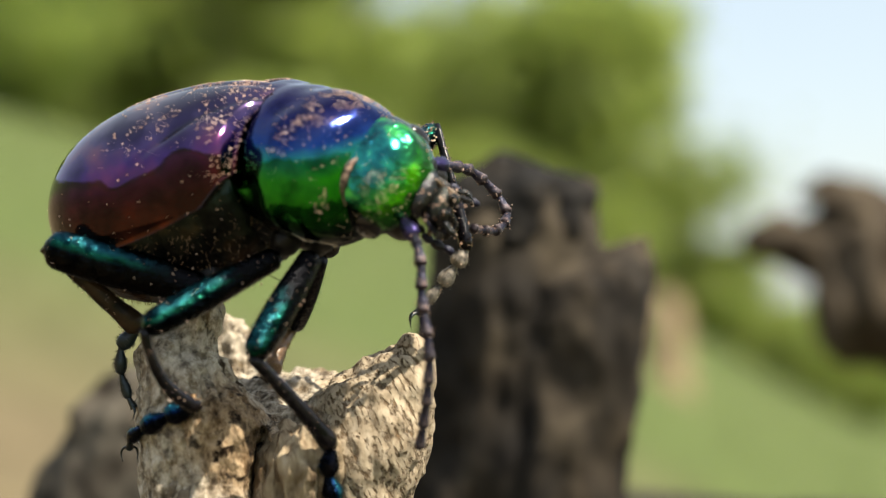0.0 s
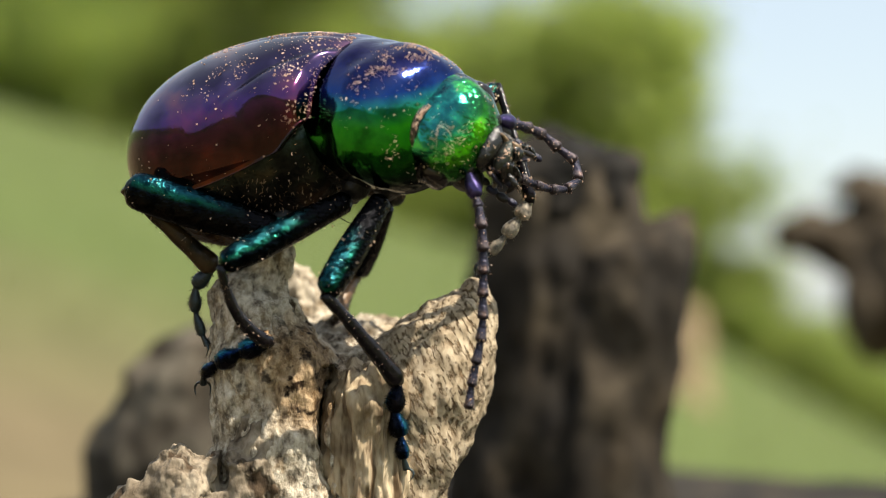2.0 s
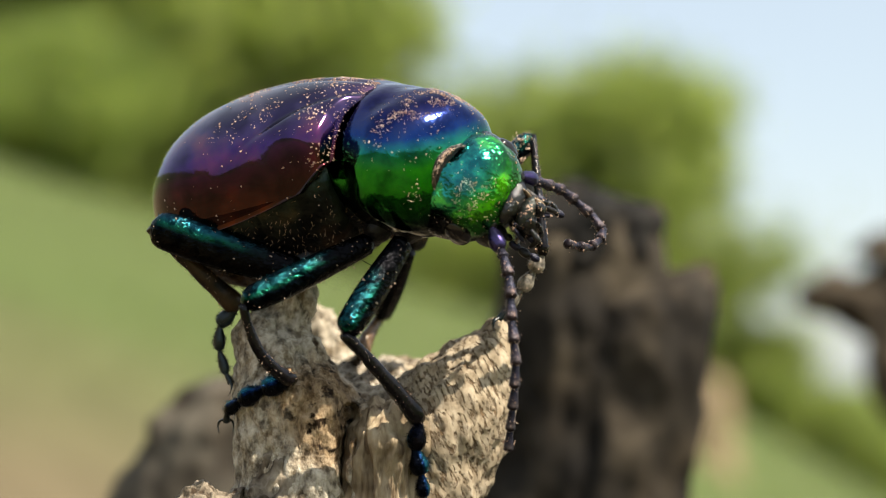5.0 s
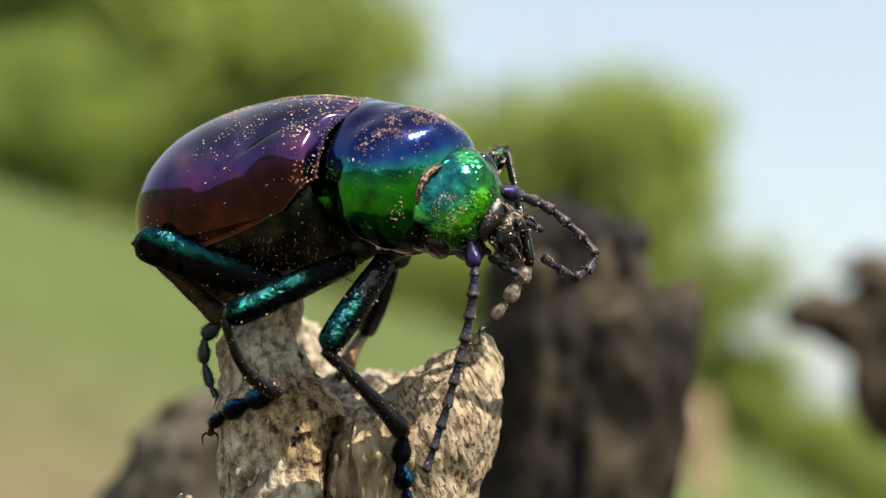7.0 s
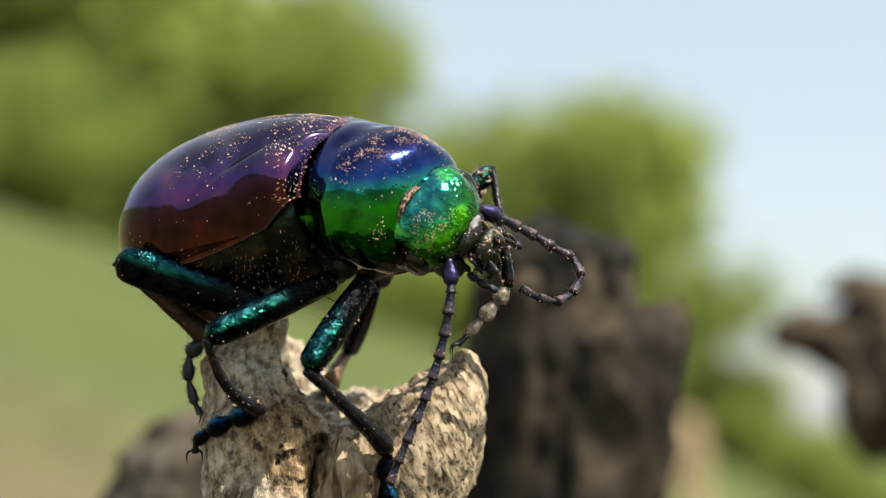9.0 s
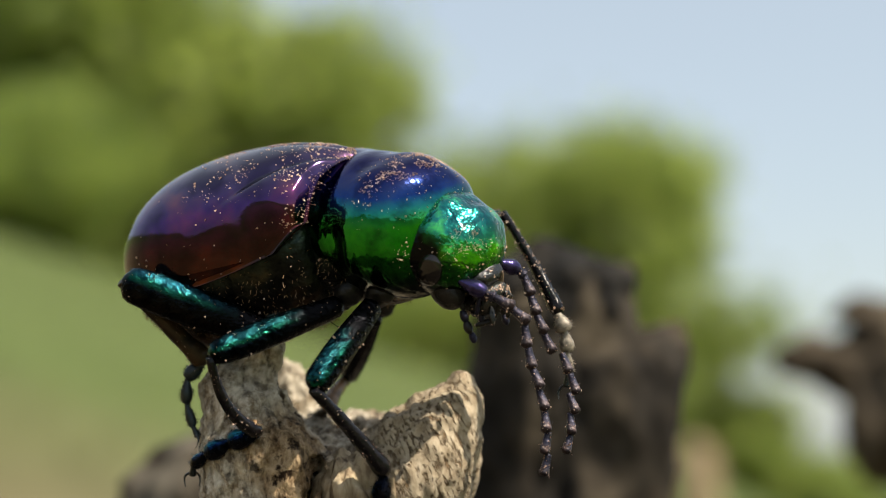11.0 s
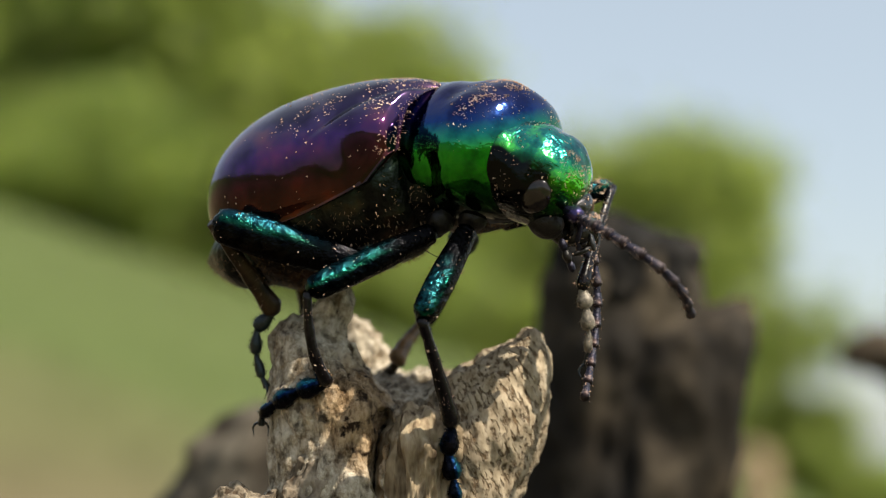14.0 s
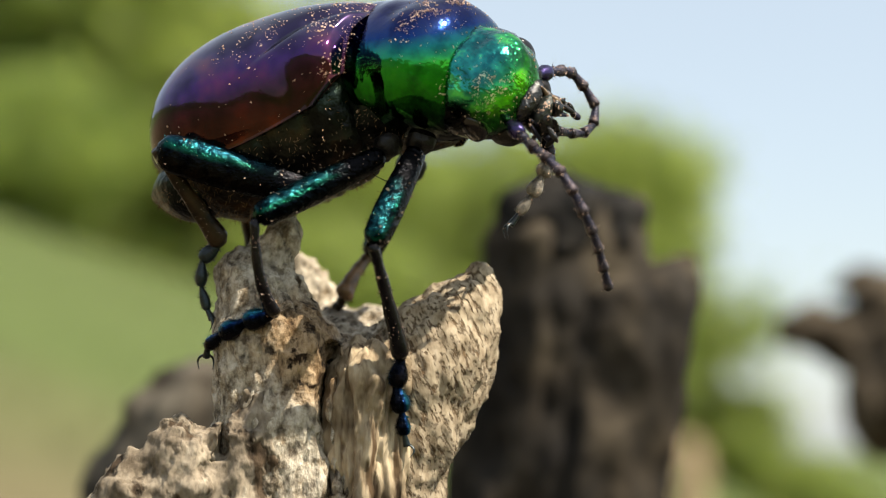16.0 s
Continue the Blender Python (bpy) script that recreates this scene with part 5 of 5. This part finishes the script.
state(1.5, (0.11, 0.20, 0.2, 0.0, 0.0), ((0.45, -1.40, 2.29), (0.75, -0.6, -0.2), (0.45, 0.35, 0.82)),
      [(1.67, -2.60, -0.43), (1.79, -2.70, -2.31), (1.92, -2.80, -3.81), (1.56, -2.90, -5.29), (1.31, -3.00, -6.87)],
      [(3.64, -0.20, 1.97), (4.40, -0.42, 1.47), (5.06, -0.64, 0.69), (4.94, -0.86, 0.21), (4.15, -1.08, 0.00), (3.19, -1.30, 0.35)],
      ((2.35, 2.20, 4.00), (3.34, 0.40, -0.20), (1.43, 0.10, -2.71)), (0, 0, 0, 0.15, 0.22))
state(2, (0.10, 0.25, 0.4, 0.0, 0.0), ((0.42, -1.40, 2.26), (0.75, -0.6, -0.2), (0.45, 0.35, 0.82)),
      [(1.46, -2.60, -0.43), (1.58, -2.68, -1.76), (1.56, -2.76, -3.27), (1.51, -2.84, -4.60), (1.15, -2.92, -6.30), (1.01, -3.00, -7.33)],
      [(3.55, -0.20, 2.24), (4.32, -0.38, 1.64), (4.99, -0.57, 1.15), (5.17, -0.75, 0.66), (4.76, -0.93, 0.18), (3.87, -1.12, 0.19), (2.89, -1.30, 0.59)],
      ((2.27, 2.20, 3.93), (3.27, 0.40, -0.03), (1.45, 0.10, -2.69)), (0, 0, 0, 0.12, 0.13))
state(2.5, (0.11, 0.27, 0.0, 0.0, 0.0), ((0.45, -1.40, 2.14), (0.75, -0.6, -0.2), (0.45, 0.35, 0.82)),
      [(1.28, -2.60, -0.78), (1.13, -2.68, -2.51), (0.82, -2.76, -4.04), (0.43, -2.84, -5.19), (0.13, -2.92, -6.14), (-0.23, -3.00, -7.57)],
      [(3.61, -0.20, 2.11), (4.48, -0.42, 1.50), (4.96, -0.64, 0.80), (5.04, -0.86, 0.41), (4.52, -1.08, -0.08), (3.63, -1.30, 0.03)],
      ((2.61, 2.20, 3.92), (3.12, 0.40, 0.31), (1.26, 0.10, -2.99)), (0, 0, 0, 0.12, 0.13))
state(3, (0.05, 0.17, -0.1, 0.0, 0.0), ((0.39, -1.40, 2.02), (0.75, -0.6, -0.2), (0.45, 0.35, 0.82)),
      [(1.27, -2.60, -0.76), (1.11, -2.68, -2.29), (0.81, -2.76, -3.82), (0.52, -2.84, -5.16), (0.03, -2.92, -6.49), (-0.21, -3.00, -7.72)],
      [(3.56, -0.20, 1.95), (4.34, -0.42, 1.44), (4.92, -0.64, 0.84), (5.00, -0.86, 0.35), (4.39, -1.08, -0.14), (3.59, -1.30, 0.07)],
      ((2.56, 2.20, 3.84), (3.08, 0.40, 0.14), (1.15, 0.10, -2.85)), (0, 0, 0, 0.12, 0.13))
state(5.5, (0.08, 0.14, 0.1, 0.0, 0.0), ((0.48, -1.40, 1.68), (0.75, -0.6, -0.2), (0.45, 0.35, 0.82)),
      [(1.75, -2.60, -1.25), (1.89, -2.70, -2.78), (2.07, -2.80, -4.31), (1.97, -2.90, -5.83), (1.89, -3.00, -7.34)],
      [(3.78, -0.20, 1.58), (4.56, -0.42, 0.97), (5.23, -0.64, 0.37), (5.25, -0.86, -0.12), (4.80, -1.08, -0.51), (3.80, -1.30, -0.35)],
      ((2.79, 2.20, 3.60), (3.00, 0.40, -0.52), (1.28, 0.10, -3.51)), (0, 0, 0, 0.12, 0.13))
state(6, (-0.01, 0.06, 0.3, 0.0, 0.0), ((0.34, -1.40, 1.72), (0.75, -0.6, -0.2), (0.45, 0.35, 0.82)),
      [(1.43, -2.60, -0.69), (1.52, -2.68, -2.21), (1.47, -2.76, -3.54), (1.38, -2.84, -5.06), (1.15, -2.92, -6.20), (1.04, -3.00, -7.43)],
      [(3.60, -0.20, 1.76), (4.39, -0.38, 1.17), (5.07, -0.57, 0.48), (5.15, -0.75, 0.08), (4.74, -0.93, -0.41), (3.95, -1.12, -0.31), (3.15, -1.30, 0.18)],
      ((2.60, 2.20, 3.78), (3.04, 0.40, -0.13), (1.44, 0.10, -3.32)), (0, 0, 0, 0.12, 0.13))
state(6.5, (0.01, 0.03, -0.1, 0.0, 0.0), ((0.31, -1.40, 1.72), (0.75, -0.6, -0.2), (0.45, 0.35, 0.82)),
      [(1.44, -2.60, -0.61), (1.44, -2.68, -2.14), (1.44, -2.76, -3.67), (1.33, -2.84, -5.00), (1.06, -2.92, -6.33), (0.96, -3.00, -7.46)],
      [(3.63, -0.20, 1.65), (4.51, -0.38, 0.96), (5.19, -0.57, 0.26), (5.18, -0.75, -0.23), (4.47, -0.93, -0.53), (3.68, -1.12, -0.23), (2.78, -1.30, 0.25)],
      ((2.53, 2.20, 3.68), (2.96, 0.40, -0.24), (1.75, 0.10, -3.24)), (0, 0, 0, 0.12, 0.13))
state(7, (0.00, 0.00, 0.0, 0.0, 0.0), ((0.24, -1.40, 1.71), (0.75, -0.6, -0.2), (0.45, 0.35, 0.82)),
      [(1.08, -2.60, -0.94), (0.79, -2.70, -2.86), (0.40, -2.80, -4.38), (0.02, -2.90, -5.71), (-0.61, -3.00, -7.61)],
      [(3.51, -0.20, 1.62), (4.30, -0.38, 1.02), (5.18, -0.57, 0.22), (5.46, -0.75, -0.38), (4.95, -0.93, -0.97), (4.45, -1.12, -0.96), (3.45, -1.30, -0.27)],
      ((2.30, 2.20, 3.71), (3.04, 0.40, -0.38), (1.32, 0.10, -3.19)), (0, 0, 0, 0.12, 0.13))
state(7.5, (0.01, 0.04, -0.7, 0.0, 0.0), ((0.24, -1.40, 1.73), (0.75, -0.6, -0.2), (0.45, 0.35, 0.82)),
      [(1.16, -2.60, -0.71), (0.96, -2.68, -2.25), (0.61, -2.76, -3.78), (0.23, -2.84, -5.11), (-0.19, -2.92, -6.25), (-0.58, -3.00, -7.67)],
      [(3.64, -0.20, 1.46), (4.42, -0.38, 0.96), (5.31, -0.57, 0.26), (5.55, -0.75, -0.34), (4.98, -0.93, -0.93), (4.17, -1.12, -0.89), (3.38, -1.30, -0.34)],
      ((2.22, 2.20, 3.80), (3.07, 0.40, -0.34), (1.24, 0.10, -3.15)), (0, 0, 0, 0.12, 0.13))
state(8, (0.02, 0.02, -0.8, 0.0, 0.0), ((0.17, -1.40, 1.69), (0.75, -0.6, -0.2), (0.45, 0.35, 0.82)),
      [(0.93, -2.60, -0.81), (0.74, -2.68, -2.35), (0.35, -2.76, -3.88), (-0.04, -2.84, -5.21), (-0.62, -2.92, -6.35), (-0.94, -3.00, -7.67)],
      [(3.47, -0.20, 1.15), (4.45, -0.38, 0.55), (5.33, -0.57, 0.05), (5.51, -0.75, -0.65), (4.80, -0.93, -1.14), (4.10, -1.12, -0.94), (3.21, -1.30, -0.44)],
      ((2.25, 2.20, 3.80), (3.09, 0.40, -0.65), (1.36, 0.10, -2.95)), (0, 0, 0, 0.12, 0.13))
state(8.5, (-0.02, 0.02, -0.8, 0.0, 0.0), ((0.11, -1.40, 1.71), (0.75, -0.6, -0.2), (0.45, 0.35, 0.82)),
      [(0.93, -2.60, -0.84), (0.68, -2.68, -2.57), (0.20, -2.76, -4.10), (-0.19, -2.84, -5.25), (-0.67, -2.92, -6.20), (-0.99, -3.00, -7.72)],
      [(3.51, -0.20, 1.24), (4.40, -0.38, 0.63), (5.18, -0.57, 0.03), (5.47, -0.75, -0.57), (4.85, -0.93, -1.16), (4.05, -1.12, -1.06), (3.15, -1.30, -0.56)],
      ((2.28, 2.20, 3.79), (3.03, 0.40, -0.68), (1.10, 0.10, -2.99)), (0, 0, 0, 0.12, 0.13))
state(9, (-0.05, -0.02, -0.8, 0.0, 0.0), ((0.09, -1.40, 1.72), (0.75, -0.6, -0.2), (0.45, 0.35, 0.82)),
      [(0.82, -2.60, -0.93), (0.48, -2.68, -2.85), (-0.01, -2.76, -4.38), (-0.58, -2.84, -5.71), (-1.06, -2.92, -6.85), (-1.35, -3.00, -7.60)],
      [(3.59, -0.20, 1.23), (4.38, -0.38, 0.73), (5.27, -0.57, 0.23), (5.49, -0.75, -0.47), (4.94, -0.93, -1.16), (4.23, -1.12, -1.25), (3.24, -1.30, -0.76)],
      ((2.38, 2.20, 3.64), (2.92, 0.40, -0.77), (0.99, 0.10, -2.98)), (0, 0, 0, 0.12, 0.13))
state(11.5, (0.48, -0.19, -2.2, 3.0, -2.5), ((1.51, -1.40, 1.53), (0.75, -0.45, -0.45), (0.35, 0.85, 0.35)),
      [(3.91, -2.60, -0.79), (4.37, -2.70, -2.35), (4.98, -2.80, -4.10), (5.18, -2.90, -5.45), (4.80, -3.00, -7.14)],
      [(3.84, -0.20, 0.42), (4.22, -0.42, -1.00), (4.69, -0.64, -2.61), (5.15, -0.86, -4.01), (5.52, -1.08, -5.20), (5.28, -1.30, -6.97)],
      ((3.19, 2.20, 2.68), (4.85, 0.40, -0.19), (5.94, 0.10, -3.47)), (0, -3, 3, 0.6, 0.18))
state(12, (0.72, -0.04, -2.6, 6.0, -5.0), ((1.76, -1.40, 1.93), (0.75, -0.6, -0.2), (0.45, 0.35, 0.82)),
      [(2.57, -2.60, -0.29), (2.96, -2.68, -1.67), (3.44, -2.76, -2.84), (3.82, -2.84, -4.60), (3.97, -2.92, -5.57), (4.14, -3.00, -6.34)],
      [(4.29, -0.20, 1.61), (4.89, -0.42, 0.68), (4.67, -0.64, -0.13), (3.54, -0.86, -0.65), (2.33, -1.08, -0.69), (0.82, -1.30, -0.75)],
      ((3.50, 2.20, 3.55), (4.64, 0.40, -0.41), (3.90, 0.10, -2.67)), (0, -3, 3, 0.6, 0.18))
state(12.5, (0.62, -0.02, -1.8, 6.0, -5.0), ((1.83, -1.40, 2.01), (0.75, -0.6, -0.2), (0.45, 0.35, 0.82)),
      [(2.75, -2.60, -0.30), (3.34, -2.70, -1.67), (3.72, -2.80, -3.04), (4.01, -2.90, -4.21), (4.24, -3.00, -4.98)],
      [(4.36, -0.20, 1.59), (5.16, -0.42, 0.57), (4.74, -0.64, -0.45), (3.72, -0.86, -0.96), (2.31, -1.08, -1.27), (0.50, -1.30, -2.04)],
      ((3.67, 2.20, 3.20), (4.30, 0.40, -0.02), (3.37, 0.10, -3.10)), (0, -3, 3, 0.6, 0.18))
state(13, (0.43, 0.06, 0.4, 6.0, -5.0), ((1.54, -1.40, 2.39), (0.75, -0.6, -0.2), (0.45, 0.35, 0.82)),
      [(2.54, -2.60, 0.12), (3.13, -2.70, -1.26), (3.62, -2.80, -2.64), (3.81, -2.90, -3.43), (3.91, -3.00, -4.01)],
      [(4.45, -0.20, 2.48), (5.26, -0.38, 1.24), (5.25, -0.57, 0.41), (4.63, -0.75, -0.51), (3.41, -0.93, -0.93), (2.19, -1.12, -1.44), (0.57, -1.30, -1.85)],
      ((3.53, 2.20, 3.94), (4.29, 0.40, 0.87), (3.25, 0.10, -2.86)), (0, -3, 3, 0.6, 0.18))
state(13.5, (0.69, 0.31, 0.8, 6.0, -5.0), ((1.39, -1.40, 2.99), (0.45, -0.75, -0.4), (0.75, 0.5, 0.4)),
      [(0.71, -2.60, 0.49), (0.22, -2.73, -0.31), (-0.35, -2.87, -0.90), (-0.93, -3.00, -1.79)],
      [(3.96, -0.20, 2.06), (4.97, -0.42, 0.63), (5.57, -0.64, -0.78), (5.47, -0.86, -2.19), (5.17, -1.08, -3.80), (4.17, -1.30, -5.30)],
      ((3.15, 2.20, 3.17), (6.55, 0.40, 2.23), (10.28, 0.10, 0.51)), (0, -3, 3, 0.6, 0.18))
state(14, (0.68, 0.41, 1.4, 6.0, -5.0), ((1.76, -1.40, 2.32), (0.9, -0.2, -0.35), (0.15, 0.93, 0.33)),
      [(3.64, -2.60, 0.36), (4.61, -2.70, -0.31), (5.57, -2.80, -0.98), (6.33, -2.90, -1.74), (6.78, -3.00, -2.51)],
      [(3.45, -0.20, 0.25), (3.75, -0.48, -1.36), (3.72, -0.75, -2.96), (3.48, -1.02, -4.53), (3.25, -1.30, -5.5)],
      ((4.41, 2.20, 2.22), (3.51, 0.40, -0.55), (3.53, 0.10, -4.59)), (0, -3, 3, 0.6, 0.18))
state(14.5, (0.60, 0.62, 3.0, 6.0, -5.0), ((1.42, -1.40, 3.6), (0.85, -0.45, -0.2), (0.35, 0.6, 0.7)),
      [(3.21, -2.60, 2.26), (3.71, -3.95, 1.77), (3.91, -5.30, 1.02), (3.74, -6.65, 0.03), (3.32, -8.00, -0.74)],
      [(4.21, -0.20, 3.97), (4.79, -0.42, 3.25), (5.18, -0.64, 2.34), (4.87, -0.86, 1.53), (3.88, -1.08, 1.41), (2.99, -1.30, 1.68)],
      ((3.11, 2.20, 4.85), (4.17, 0.40, 1.02), (2.58, 0.10, -1.62)), (0, -3, 3, 0.5, 0.33))
state(15, (0.50, 0.59, 3.4, 6.0, -5.0), ((1.42, -1.40, 3.42), (0.8, -0.5, -0.17), (0.35, 0.45, 0.82)),
      [(3.07, -2.60, 1.45), (3.55, -2.70, 0.49), (3.84, -2.80, -0.65), (3.89, -2.90, -1.79), (3.93, -3.00, -2.74)],
      [(4.35, -0.20, 3.93), (5.03, -0.42, 3.22), (5.22, -0.64, 2.51), (4.82, -0.86, 1.70), (4.31, -1.08, 1.58), (3.32, -1.30, 1.74)],
      ((3.15, 2.20, 5.11), (4.22, 0.40, 1.29), (3.03, 0.10, -1.34)), (0, -3, 3, 0.5, 0.33))
state(15.5, (0.45, 0.57, 3.8, 6.0, -5.0), ((1.42, -1.40, 3.22), (0.75, -0.6, -0.2), (0.45, 0.35, 0.82)),
      [(2.81, -2.60, 1.24), (3.30, -2.70, 0.28), (3.60, -2.80, -0.86), (3.80, -2.90, -2.00), (3.90, -3.00, -2.95)],
      [(3.99, -0.20, 4.03), (4.68, -0.42, 3.42), (5.17, -0.64, 2.71), (4.77, -0.86, 1.80), (3.96, -1.08, 1.67), (3.07, -1.30, 1.83)],
      ((3.00, 2.20, 5.02), (3.77, 0.40, 1.28), (2.49, 0.10, -1.36)), (0, -3, 3, 0.5, 0.33))
state(16, (0.50, 0.51, 3.6, 6.0, -5.0), ((1.48, -1.40, 3.08), (0.75, -0.6, -0.2), (0.45, 0.35, 0.82)),
      [(3.04, -2.60, 0.63), (3.81, -2.70, -0.13), (4.49, -2.80, -1.27), (5.07, -2.90, -2.41), (5.62, -3.00, -4.01)],
      [(4.42, -0.20, 3.83), (5.10, -0.42, 3.22), (5.49, -0.64, 2.51), (5.19, -0.86, 1.69), (4.39, -1.08, 1.52), (3.49, -1.30, 1.62)],
      ((2.72, 2.20, 4.93), (3.81, 0.40, 0.47), (2.4, 0.10, -1.9)), (0, -3, 3, 0.5, 0.33))

motions()
